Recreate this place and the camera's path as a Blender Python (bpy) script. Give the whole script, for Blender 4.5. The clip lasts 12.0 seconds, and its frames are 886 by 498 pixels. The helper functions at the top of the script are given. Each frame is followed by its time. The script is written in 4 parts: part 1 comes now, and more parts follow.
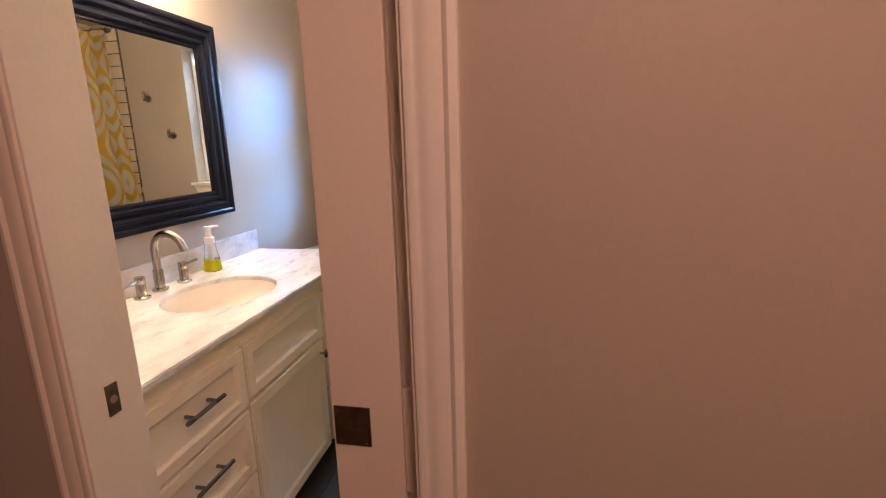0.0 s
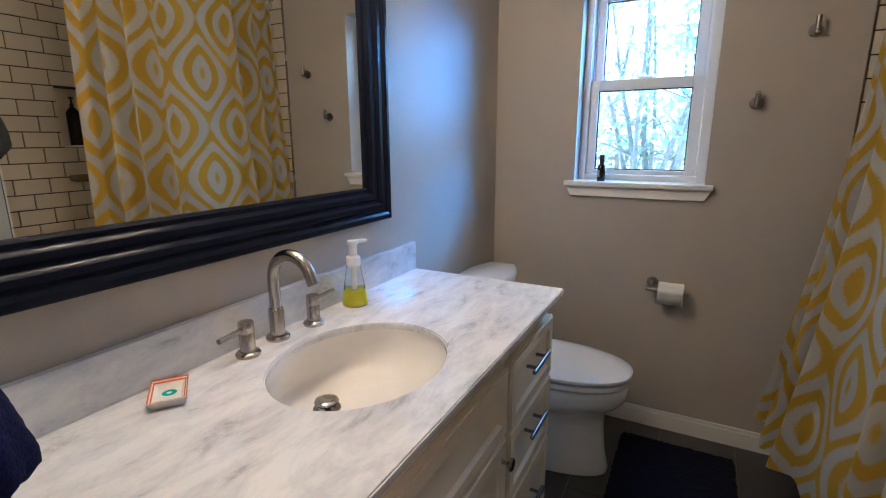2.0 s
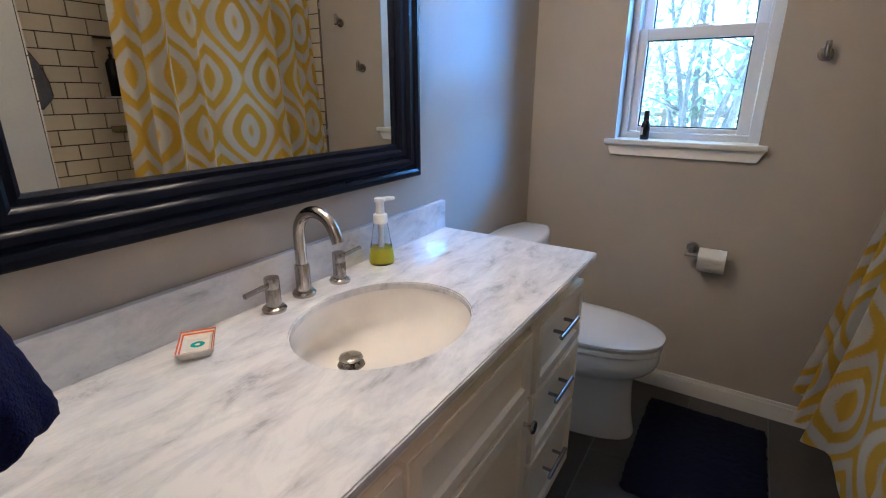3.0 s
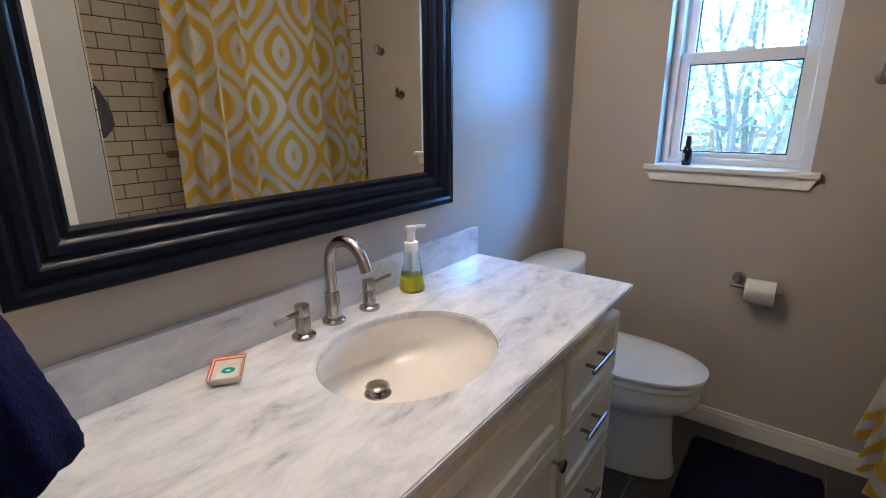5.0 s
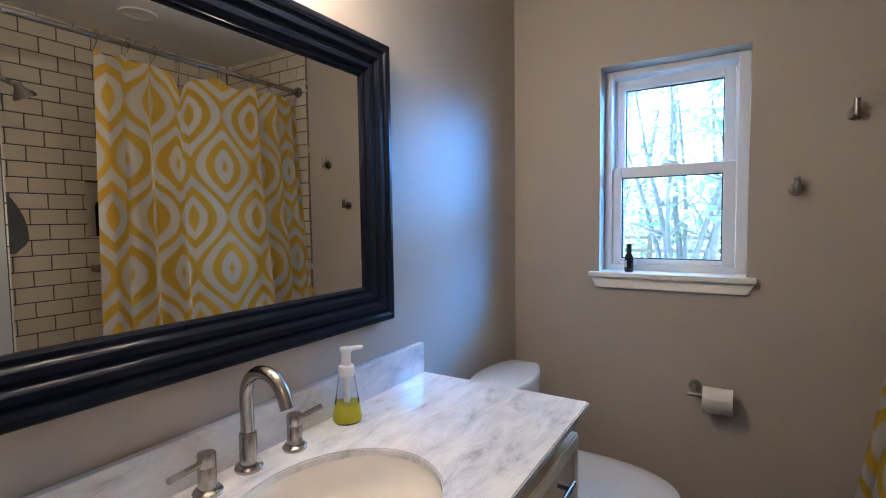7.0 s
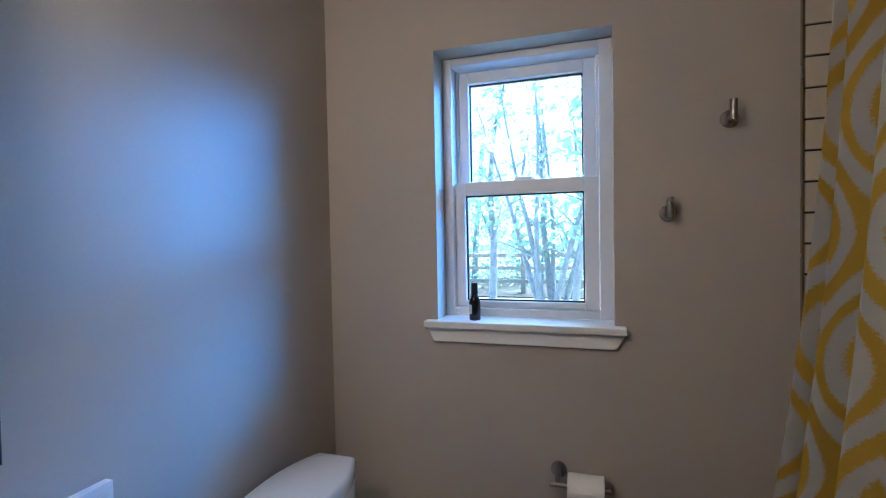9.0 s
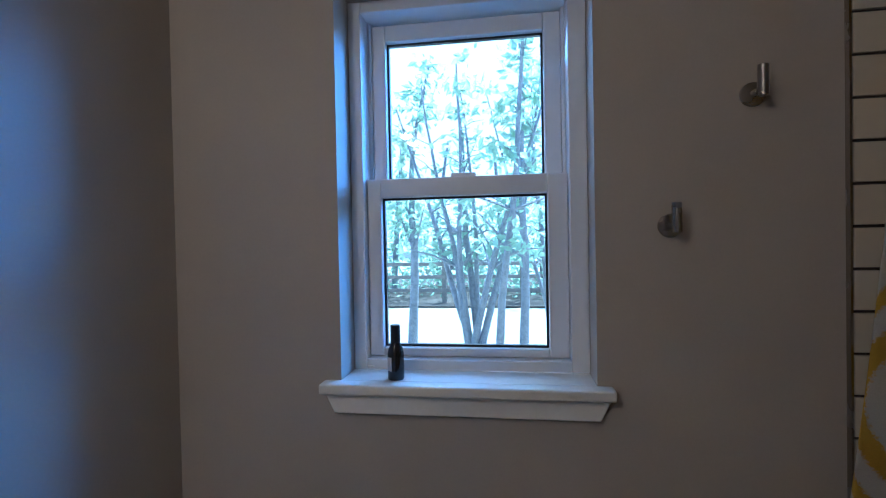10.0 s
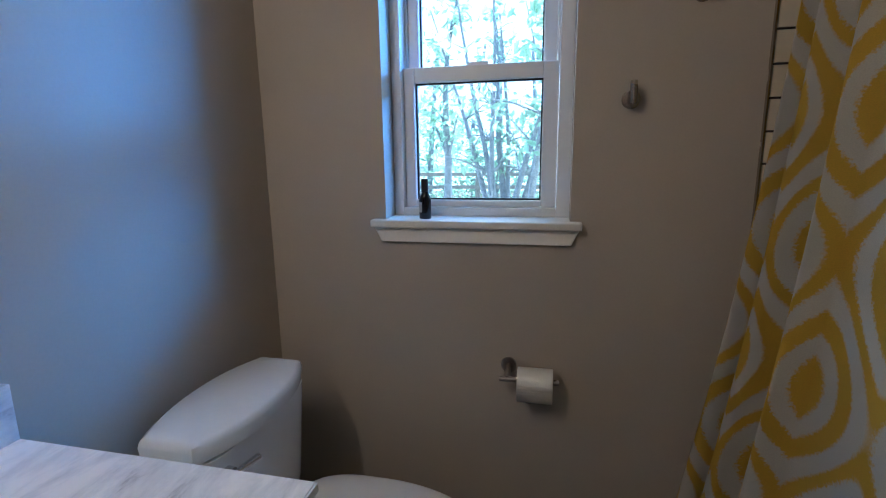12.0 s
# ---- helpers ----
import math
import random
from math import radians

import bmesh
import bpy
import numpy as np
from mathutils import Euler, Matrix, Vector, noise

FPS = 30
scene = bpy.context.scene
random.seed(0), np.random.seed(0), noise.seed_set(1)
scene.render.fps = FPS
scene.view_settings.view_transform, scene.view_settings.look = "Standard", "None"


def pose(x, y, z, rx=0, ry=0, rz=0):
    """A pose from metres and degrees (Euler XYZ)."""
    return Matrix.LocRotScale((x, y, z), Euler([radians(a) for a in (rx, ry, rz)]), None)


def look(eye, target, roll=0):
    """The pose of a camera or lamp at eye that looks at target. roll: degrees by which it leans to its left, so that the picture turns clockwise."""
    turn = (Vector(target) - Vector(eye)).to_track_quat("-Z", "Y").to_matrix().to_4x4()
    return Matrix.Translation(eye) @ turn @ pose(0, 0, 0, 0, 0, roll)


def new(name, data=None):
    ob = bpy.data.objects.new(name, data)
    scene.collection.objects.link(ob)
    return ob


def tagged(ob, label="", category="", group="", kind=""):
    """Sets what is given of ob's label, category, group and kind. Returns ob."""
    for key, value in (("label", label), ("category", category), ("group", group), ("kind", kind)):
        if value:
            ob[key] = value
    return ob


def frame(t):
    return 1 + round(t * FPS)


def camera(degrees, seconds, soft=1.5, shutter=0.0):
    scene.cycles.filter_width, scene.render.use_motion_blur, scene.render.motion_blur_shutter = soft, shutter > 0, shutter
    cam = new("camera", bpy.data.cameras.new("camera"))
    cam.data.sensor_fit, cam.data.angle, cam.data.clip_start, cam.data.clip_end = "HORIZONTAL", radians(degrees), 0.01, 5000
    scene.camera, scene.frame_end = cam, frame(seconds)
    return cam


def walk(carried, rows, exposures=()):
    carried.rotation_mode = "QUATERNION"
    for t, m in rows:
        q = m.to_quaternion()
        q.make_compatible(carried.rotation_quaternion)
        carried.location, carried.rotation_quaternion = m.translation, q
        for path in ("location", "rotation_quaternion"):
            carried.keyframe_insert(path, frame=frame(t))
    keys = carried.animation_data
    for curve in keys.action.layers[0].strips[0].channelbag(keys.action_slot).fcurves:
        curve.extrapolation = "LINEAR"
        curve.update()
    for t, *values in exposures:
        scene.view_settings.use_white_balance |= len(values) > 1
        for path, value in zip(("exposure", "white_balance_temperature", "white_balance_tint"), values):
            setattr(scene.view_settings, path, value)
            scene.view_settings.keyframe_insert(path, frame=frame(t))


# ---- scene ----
cam = camera(85.5, 12.0, soft=1.1)
PATH = [
    (0, (-0.109, -0.554, 1.366), (-0.489, 1.361, 0.932), -1.6),
    (0.5, (-0.312, -0.38, 1.357), (-0.949, 1.471, 0.945), -0.8),
    (1, (-0.471, -0.18, 1.354), (-1.262, 1.611, 0.947), -0.4),
    (1.5, (-0.597, 0.022, 1.349), (-1.471, 1.774, 0.944), -0.2),
    (2, (-0.6, 0.13, 1.328), (-1.511, 1.854, 0.885), -0.2),
    (2.5, (-0.595, 0.151, 1.325), (-1.527, 1.837, 0.789), -0.0),
    (3, (-0.601, 0.168, 1.329), (-1.612, 1.779, 0.711), 0.2),
    (3.2, (-0.609, 0.165, 1.325), (-1.641, 1.756, 0.692), 0.4),
    (4.8, (-0.583, 0.19, 1.355), (-1.733, 1.711, 0.751), -0.5),
    (5, (-0.586, 0.191, 1.353), (-1.745, 1.728, 0.811), -0.3),
    (5.5, (-0.61, 0.198, 1.341), (-1.778, 1.781, 0.978), -0.4),
    (6, (-0.61, 0.227, 1.363), (-1.773, 1.831, 1.092), -0.4),
    (6.5, (-0.61, 0.248, 1.366), (-1.715, 1.905, 1.185), -0.5),
    (8.3, (-0.575, 0.539, 1.39), (-1.416, 2.353, 1.332), -1.1),
    (8.5, (-0.576, 0.606, 1.382), (-1.354, 2.447, 1.318), -1.1),
    (9, (-0.614, 0.938, 1.412), (-1.232, 2.839, 1.358), -1.1),
    (9.5, (-0.694, 1.228, 1.395), (-1.102, 3.186, 1.373), -0.9),
    (10, (-0.733, 1.403, 1.44), (-1.026, 3.381, 1.41), -1.1),
    (10.5, (-0.811, 1.456, 1.441), (-1.036, 3.442, 1.382), -0.9),
    (11, (-0.797, 1.353, 1.362), (-1.037, 3.338, 1.322), -0.8),
    (11.5, (-0.703, 1.177, 1.296), (-1.053, 3.142, 1.176), -0.4),
    (12, (-0.624, 1.031, 1.326), (-1.059, 2.946, 0.946), -0.8),
]
EXPOSURES = [(0.0, 3.60, 7200, 20), (0.6, 3.36, 6300, 13), (1.0, 3.17, 5850, 10), (1.5, 2.92, 5650, 10), (2.0, 2.75, 5450, 10), (3.0, 2.74, 5350, 11), (5.5, 2.79, 5350, 11),
             (6.5, 2.74, 5350, 11), (8.5, 2.64, 5250, 11), (9.5, 2.02, 4900, 12), (10.5, 1.42, 4780, 12), (11.0, 1.42, 4780, 12), (11.5, 1.66, 4950, 11), (12.0, 2.04, 5250, 10)]
walk(cam, [(t, look(eye, target, roll)) for t, eye, target, roll in PATH], EXPOSURES)

# ---- plan, in metres ----
XL, YF, XR = -1.5, 2.4, 0.66            # vanity wall, window wall, tub wall
YH, YB = 0.074, 0.2                     # door wall: hall face, bathroom face
JL, JR = -0.893, -0.285                 # door jambs
CEIL = 2.44
WX0, WX1, WZ0, WZ1 = -1.110, -0.571, 1.118, 2.003   # window opening
YP0, YP1 = 0.811, 0.936                 # stub wall at the head of the tub
TX = -0.119                             # where the tiles begin
CT = 0.87                               # countertop height

# ---- world and lights ----
world = bpy.data.worlds.new("world")
scene.world = world
world.use_nodes = True
sky = world.node_tree.nodes.new("ShaderNodeTexSky")
sky.sky_type, sky.sun_disc, sky.sun_elevation, sky.sun_rotation = "NISHITA", False, radians(64), radians(20)
world.node_tree.links.new(sky.outputs[0], world.node_tree.nodes["Background"].inputs[0])
world.node_tree.nodes["Background"].inputs[1].default_value = 0.15


def lamp(name, kind, m, energy, colour, **more):
    data = bpy.data.lights.new(name, kind)
    data.energy, data.color = energy, colour
    for key, value in more.items():
        if key == "angle":
            data.angle = value
        elif key == "size":
            data.size = value
        elif key == "size_y":
            data.shape, data.size_y = "RECTANGLE", value
        elif key == "spread":
            data.spread = value
        elif key == "radius":
            data.shadow_soft_size = value
    ob = new(name, data)
    ob.matrix_world = m
    return ob


lamp("sun", "SUN", look((3.2, 6.0, 13.5), (0.4, 0.2, 0)), 5.0, (1.0, 0.97, 0.93), angle=radians(0.5))
# daylight in the window opening, from an added area lamp
lamp("window_daylight", "AREA", look((-0.80, 2.71, 1.72), (-0.98, 2.0, 1.10)), 0.95, (0.28, 0.57, 1.0), size=0.5, size_y=0.6, spread=radians(135))
# unseen lamp added outdoors; stands in for blue sky and lights the wall patch
lamp("low_sky_stand_in", "AREA", look((0.93, 4.37, 2.34), (-1.5, 1.88, 1.32)), 5.6, (0.11, 0.41, 1.0), size=1.3, size_y=0.5, spread=radians(60))
for ly in (0.66, 0.87, 1.08):
    lamp("vanity_bulb_light", "POINT", pose(-1.33, ly, 2.06), 0.81, (1.0, 0.77, 0.545), radius=0.035)
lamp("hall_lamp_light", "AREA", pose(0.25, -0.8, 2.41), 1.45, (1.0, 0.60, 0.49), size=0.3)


# ---- materials ----
def material(name, colour, rough=0.5, metal=0.0, spots=0.08, scale=6.0, grain=60.0, bump=0.05, depth=0.001, **more):
    """A surface with colour variation at two scales and fine relief, in metres of object space."""
    m = bpy.data.materials.new(name)
    m.use_nodes = True
    n, k = m.node_tree.nodes, m.node_tree.links
    b = n["Principled BSDF"]
    b.inputs["Roughness"].default_value, b.inputs["Metallic"].default_value = rough, metal
    for key, value in more.items():
        b.inputs[key.replace("_", " ")].default_value = value
    co = n.new("ShaderNodeTexCoord")
    big, fine = n.new("ShaderNodeTexNoise"), n.new("ShaderNodeTexNoise")
    big.inputs["Scale"].default_value, big.inputs["Detail"].default_value = scale, 5
    fine.inputs["Scale"].default_value, fine.inputs["Detail"].default_value = grain, 3
    k.new(co.outputs["Object"], big.inputs["Vector"])
    k.new(co.outputs["Object"], fine.inputs["Vector"])
    mixer = n.new("ShaderNodeMath")
    mixer.operation = "ADD"
    k.new(big.outputs["Fac"], mixer.inputs[0])
    k.new(fine.outputs["Fac"], mixer.inputs[1])
    ramp = n.new("ShaderNodeMapRange")
    ramp.inputs[1].default_value, ramp.inputs[2].default_value = 0.7, 1.3
    ramp.inputs[3].default_value, ramp.inputs[4].default_value = 1 - spots, 1 + spots
    k.new(mixer.outputs[0], ramp.inputs[0])
    tint = n.new("ShaderNodeVectorMath")
    tint.operation = "SCALE"
    tint.inputs[0].default_value = colour
    k.new(ramp.outputs[0], tint.inputs["Scale"])
    k.new(tint.outputs[0], b.inputs["Base Color"])
    rr = n.new("ShaderNodeMapRange")
    rr.inputs[1].default_value, rr.inputs[2].default_value = 0.3, 0.7
    rr.inputs[3].default_value, rr.inputs[4].default_value = max(rough - 0.06, 0.0), min(rough + 0.06, 1.0)
    k.new(big.outputs["Fac"], rr.inputs[0])
    k.new(rr.outputs[0], b.inputs["Roughness"])
    if bump:
        bu = n.new("ShaderNodeBump")
        bu.inputs["Strength"].default_value, bu.inputs["Distance"].default_value = bump, depth
        k.new(fine.outputs["Fac"], bu.inputs["Height"])
        k.new(bu.outputs[0], b.inputs["Normal"])
    return m


def marble_material():
    m = material("marble", (0.80, 0.80, 0.80), 0.085, bump=0, Specular_IOR_Level=0.36)
    n, k = m.node_tree.nodes, m.node_tree.links
    b = n["Principled BSDF"]
    co = n.new("ShaderNodeTexCoord")
    mp = n.new("ShaderNodeMapping")
    mp.inputs["Rotation"].default_value = (0.25, 0.15, -0.42)
    mp.inputs["Scale"].default_value = (1.75, 0.62, 1.3)
    k.new(co.outputs["Object"], mp.inputs["Vector"])
    warp = n.new("ShaderNodeTexNoise")
    warp.inputs["Scale"].default_value, warp.inputs["Detail"].default_value, warp.inputs["Roughness"].default_value = 10.0, 12, 0.72
    warp.inputs["Distortion"].default_value = 0.35
    k.new(mp.outputs[0], warp.inputs["Vector"])
    cloud = n.new("ShaderNodeValToRGB")
    e = cloud.color_ramp.elements
    e[0].position, e[0].color = 0.34, (0.40, 0.405, 0.425, 1)
    e[1].position, e[1].color = 0.58, (0.755, 0.75, 0.745, 1)
    mid = e.new(0.43)
    mid.color = (0.60, 0.605, 0.62, 1)
    k.new(warp.outputs["Fac"], cloud.inputs[0])
    vein = n.new("ShaderNodeTexNoise")
    vein.inputs["Scale"].default_value, vein.inputs["Detail"].default_value, vein.inputs["Distortion"].default_value = 2.6, 6, 1.6
    k.new(mp.outputs[0], vein.inputs["Vector"])
    vr = n.new("ShaderNodeValToRGB")
    v = vr.color_ramp.elements
    v[0].position, v[0].color = 0.475, (1, 1, 1, 1)
    v[1].position, v[1].color = 0.53, (1, 1, 1, 1)
    dark = v.new(0.502)
    dark.color = (0.94, 0.945, 0.955, 1)
    k.new(vein.outputs["Fac"], vr.inputs[0])
    mul = n.new("ShaderNodeMix")
    mul.data_type, mul.blend_type = "RGBA", "MULTIPLY"
    mul.inputs[0].default_value = 1.0
    k.new(cloud.outputs[0], mul.inputs[6])
    k.new(vr.outputs[0], mul.inputs[7])
    k.new(mul.outputs[2], b.inputs["Base Color"])
    return m


def curtain_material():
    """Ogee medallions in yellow and white, woven, by the cloth's own uv in metres."""
    m = material("ogee_cotton", (0.8, 0.8, 0.76), 0.85, bump=0.25, grain=900, depth=0.0006)
    n, k = m.node_tree.nodes, m.node_tree.links
    b = n["Principled BSDF"]

    def calc(op, a, c=None, d=None):
        q = n.new("ShaderNodeMath")
        q.operation = op
        for i, x in enumerate((a, c, d)):
            if x is None:
                continue
            if isinstance(x, (int, float)):
                q.inputs[i].default_value = x
            else:
                k.new(x, q.inputs[i])
        return q.outputs[0]

    uv = n.new("ShaderNodeUVMap")
    sep = n.new("ShaderNodeSeparateXYZ")
    k.new(uv.outputs[0], sep.inputs[0])
    blur = n.new("ShaderNodeTexNoise")
    blur.inputs["Scale"].default_value, blur.inputs["Detail"].default_value = 160, 2
    k.new(uv.outputs[0], blur.inputs["Vector"])
    wob = calc("MULTIPLY", calc("SUBTRACT", blur.outputs["Fac"], 0.5), 0.06)
    u = calc("ADD", calc("ADD", calc("DIVIDE", sep.outputs[0], 0.335), 0.927), wob)
    v = calc("ADD", calc("DIVIDE", sep.outputs[1], 0.535), 0.131)
    fu = calc("ABSOLUTE", calc("SUBTRACT", calc("FRACT", u), 0.5))
    fu = calc("SQRT", calc("ADD", calc("MULTIPLY", fu, fu), 0.0034))
    bound = calc("ADD", calc("MULTIPLY", calc("COSINE", calc("MULTIPLY", v, 2 * math.pi)), 0.235), 0.25)
    e = calc("ABSOLUTE", calc("SUBTRACT", fu, bound))
    e = calc("ADD", e, calc("MULTIPLY", wob, 0.3))
    rings = n.new("ShaderNodeValToRGB")
    rings.color_ramp.interpolation = "LINEAR"
    el = rings.color_ramp.elements
    white, yellow = (0.82, 0.79, 0.70, 1), (0.80, 0.53, 0.06, 1)
    el[0].position, el[0].color = 0.0, yellow
    el[1].position, el[1].color = 1.0, yellow
    for at, c in ((0.034, yellow), (0.058, white), (0.164, white), (0.188, yellow), (0.296, yellow), (0.318, white), (0.402, white), (0.424, yellow)):
        x = el.new(at)
        x.color = c
    k.new(e, rings.inputs[0])
    weave = n.new("ShaderNodeTexNoise")
    weave.inputs["Scale"].default_value, weave.inputs["Detail"].default_value = 420, 2
    k.new(uv.outputs[0], weave.inputs["Vector"])
    wr = n.new("ShaderNodeMapRange")
    wr.inputs[3].default_value, wr.inputs[4].default_value = 0.82, 1.1
    k.new(weave.outputs["Fac"], wr.inputs[0])
    sc = n.new("ShaderNodeVectorMath")
    sc.operation = "SCALE"
    k.new(rings.outputs[0], sc.inputs[0])
    k.new(wr.outputs[0], sc.inputs["Scale"])
    k.new(sc.outputs[0], b.inputs["Base Color"])
    return m


def random_tint(m, low, high):
    """Vary a material from piece to piece."""
    n, k = m.node_tree.nodes, m.node_tree.links
    b = n["Principled BSDF"]
    src = b.inputs["Base Color"].links[0].from_socket
    info = n.new("ShaderNodeObjectInfo")
    r = n.new("ShaderNodeMapRange")
    r.inputs[3].default_value, r.inputs[4].default_value = low, high
    k.new(info.outputs["Random"], r.inputs[0])
    sc = n.new("ShaderNodeVectorMath")
    sc.operation = "SCALE"
    k.new(src, sc.inputs[0])
    k.new(r.outputs[0], sc.inputs["Scale"])
    k.new(sc.outputs[0], b.inputs["Base Color"])
    return m


PAINT = material("greige_wall_paint", (0.44, 0.386, 0.318), 0.55, spots=0.025, scale=2.5, grain=150, bump=0.16, depth=0.0012)
HALLPAINT = material("hall_wall_paint", (0.44, 0.386, 0.318), 0.5, spots=0.03, scale=2.0, grain=75, bump=0.38, depth=0.0012)
CEILING = material("ceiling_paint", (0.78, 0.77, 0.74), 0.8, spots=0.03, grain=120, bump=0.3)
TRIM = material("white_trim_paint", (0.81, 0.78, 0.71), 0.38, spots=0.03, scale=5, grain=90, bump=0.06)
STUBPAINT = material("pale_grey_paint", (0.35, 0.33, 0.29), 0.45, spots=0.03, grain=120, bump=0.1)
JAMBPAINT = material("warm_white_door_paint", (0.76, 0.69, 0.60), 0.38, spots=0.03, scale=5, grain=90, bump=0.06)
VINYL = material("white_vinyl", (0.80, 0.81, 0.82), 0.35, spots=0.015, bump=0.02)
CABINET = material("cream_cabinet_paint", (0.83, 0.76, 0.61), 0.33, spots=0.03, scale=4, grain=110, bump=0.05)
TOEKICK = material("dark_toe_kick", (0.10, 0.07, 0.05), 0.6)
MARBLE = marble_material()
PORCELAIN = material("white_porcelain", (0.80, 0.79, 0.76), 0.09, spots=0.012, bump=0, Coat_Weight=0.4, Coat_Roughness=0.04)
BASIN = material("bisque_porcelain", (0.85, 0.82, 0.765), 0.10, spots=0.015, bump=0, Coat_Weight=0.4, Coat_Roughness=0.05)
NICKEL = material("brushed_nickel", (0.42, 0.385, 0.345), 0.24, 1.0, spots=0.02, scale=8, grain=60, bump=0)
PULL = material("dark_polished_nickel", (0.22, 0.22, 0.235), 0.24, 1.0, spots=0.02, bump=0)
HOOKMETAL = material("dark_brushed_nickel", (0.34, 0.31, 0.28), 0.28, 1.0, spots=0.03, bump=0)
CHROME = material("polished_chrome", (0.62, 0.62, 0.63), 0.10, 1.0, spots=0.02, bump=0)
DARKMETAL = material("aged_bronze", (0.20, 0.15, 0.11), 0.38, 1.0, spots=0.2, scale=40)
FRAMEBLACK = material("black_lacquer", (0.010, 0.012, 0.020), 0.20, spots=0.1, scale=6, grain=20, bump=0, Specular_IOR_Level=0.09)
SILVER = material("mirror_silver", (0.91, 0.91, 0.87), 0.0, 1.0, spots=0.0, bump=0)
for even in (SILVER, FRAMEBLACK):
    even.node_tree.links.remove(even.node_tree.nodes["Principled BSDF"].inputs["Roughness"].links[0])
NAVY = material("navy_terry", (0.006, 0.008, 0.045), 0.95, spots=0.5, scale=60, grain=320, bump=0.9, depth=0.004, Specular_IOR_Level=0.15)
NAVYMAT = material("navy_chenille", (0.005, 0.006, 0.020), 0.95, spots=0.5, scale=50, grain=300, bump=0.8, depth=0.004, Specular_IOR_Level=0.15)
CURTAIN = curtain_material()
FLOORTILE = random_tint(material("slate_grey_floor_tile", (0.062, 0.056, 0.051), 0.42, spots=0.14, scale=7, grain=60, bump=0.1), 0.88, 1.12)
GROUT = material("floor_grout", (0.16, 0.15, 0.14), 0.9, spots=0.1)
DARKGROUT = material("dark_grout", (0.035, 0.030, 0.027), 0.9, spots=0.15)
WALLTILE = random_tint(material("white_subway_tile", (0.64, 0.565, 0.435), 0.12, spots=0.015, bump=0.02), 0.95, 1.03)
NICHETILE = material("pale_glazed_tile", (0.64, 0.565, 0.435), 0.15, spots=0.06, scale=12, bump=0.03)
TUB = material("white_enamel", (0.80, 0.79, 0.77), 0.15, bump=0)
PAPER = material("tissue_paper", (0.86, 0.83, 0.77), 0.95, spots=0.03, grain=200, bump=0.3)
CARD = material("cardboard", (0.35, 0.25, 0.16), 0.9)
BLACKGLASS = material("black_bottle_glass", (0.006, 0.006, 0.008), 0.12, bump=0)
BLACKCAP = material("black_plastic", (0.012, 0.012, 0.014), 0.4, bump=0)
LABEL = material("pale_label", (0.55, 0.55, 0.56), 0.6, bump=0)
WHITEPLASTIC = material("white_plastic", (0.80, 0.80, 0.79), 0.3, bump=0)
GREYCLOTH = material("grey_cloth", (0.055, 0.05, 0.05), 0.95, spots=0.3, scale=50, grain=300, bump=0.6, depth=0.003)
DISHWHITE = material("glazed_white", (0.80, 0.77, 0.70), 0.15, bump=0)
DISHORANGE = material("glazed_orange", (0.75, 0.17, 0.05), 0.2, bump=0)
DISHTEAL = material("glazed_teal", (0.02, 0.42, 0.38), 0.2, bump=0)
SOAP = material("yellow_green_soap", (0.80, 0.74, 0.03), 0.08, bump=0, Transmission_Weight=0.15, IOR=1.36)
CLEAR = material("clear_plastic", (0.97, 0.98, 0.97), 0.03, spots=0, bump=0, Transmission_Weight=1.0, IOR=1.2)
BARK = material("grey_bark", (0.30, 0.295, 0.30), 0.9, spots=0.3, scale=14, grain=70, bump=0.7, depth=0.01)
LEAF = material("leaf_green", (0.09, 0.165, 0.085), 0.5, spots=0.35, scale=2.0, grain=12, bump=0)
_n, _k = LEAF.node_tree.nodes, LEAF.node_tree.links
_thin, _mix = _n.new("ShaderNodeBsdfTranslucent"), _n.new("ShaderNodeMixShader")
_thin.inputs[0].default_value, _mix.inputs[0].default_value = (0.50, 0.66, 0.50, 1), 0.75
_k.new(_n["Principled BSDF"].outputs[0], _mix.inputs[1])
_k.new(_thin.outputs[0], _mix.inputs[2])
_k.new(_mix.outputs[0], _n["Material Output"].inputs[0])
FENCEWOOD = material("weathered_fence_wood", (0.25, 0.21, 0.17), 0.85, spots=0.25, scale=9, grain=60, bump=0.5, depth=0.004)
GROUND = material("sunlit_pale_ground", (0.46, 0.43, 0.34), 0.95, spots=0.25, scale=0.7, grain=18, bump=0.4, depth=0.02)
MULCH = material("brown_mulch", (0.10, 0.075, 0.05), 0.95, spots=0.35, scale=3, grain=30, bump=0.7, depth=0.02)
SIDING = material("exterior_siding", (0.42, 0.38, 0.33), 0.8, spots=0.05)
BULB = material("frosted_bulb_glass", (0.9, 0.85, 0.75), 0.4, bump=0)
_b = BULB.node_tree.nodes["Principled BSDF"]
_b.inputs["Emission Color"].default_value, _b.inputs["Emission Strength"].default_value = (1.0, 0.80, 0.58, 1), 1.0


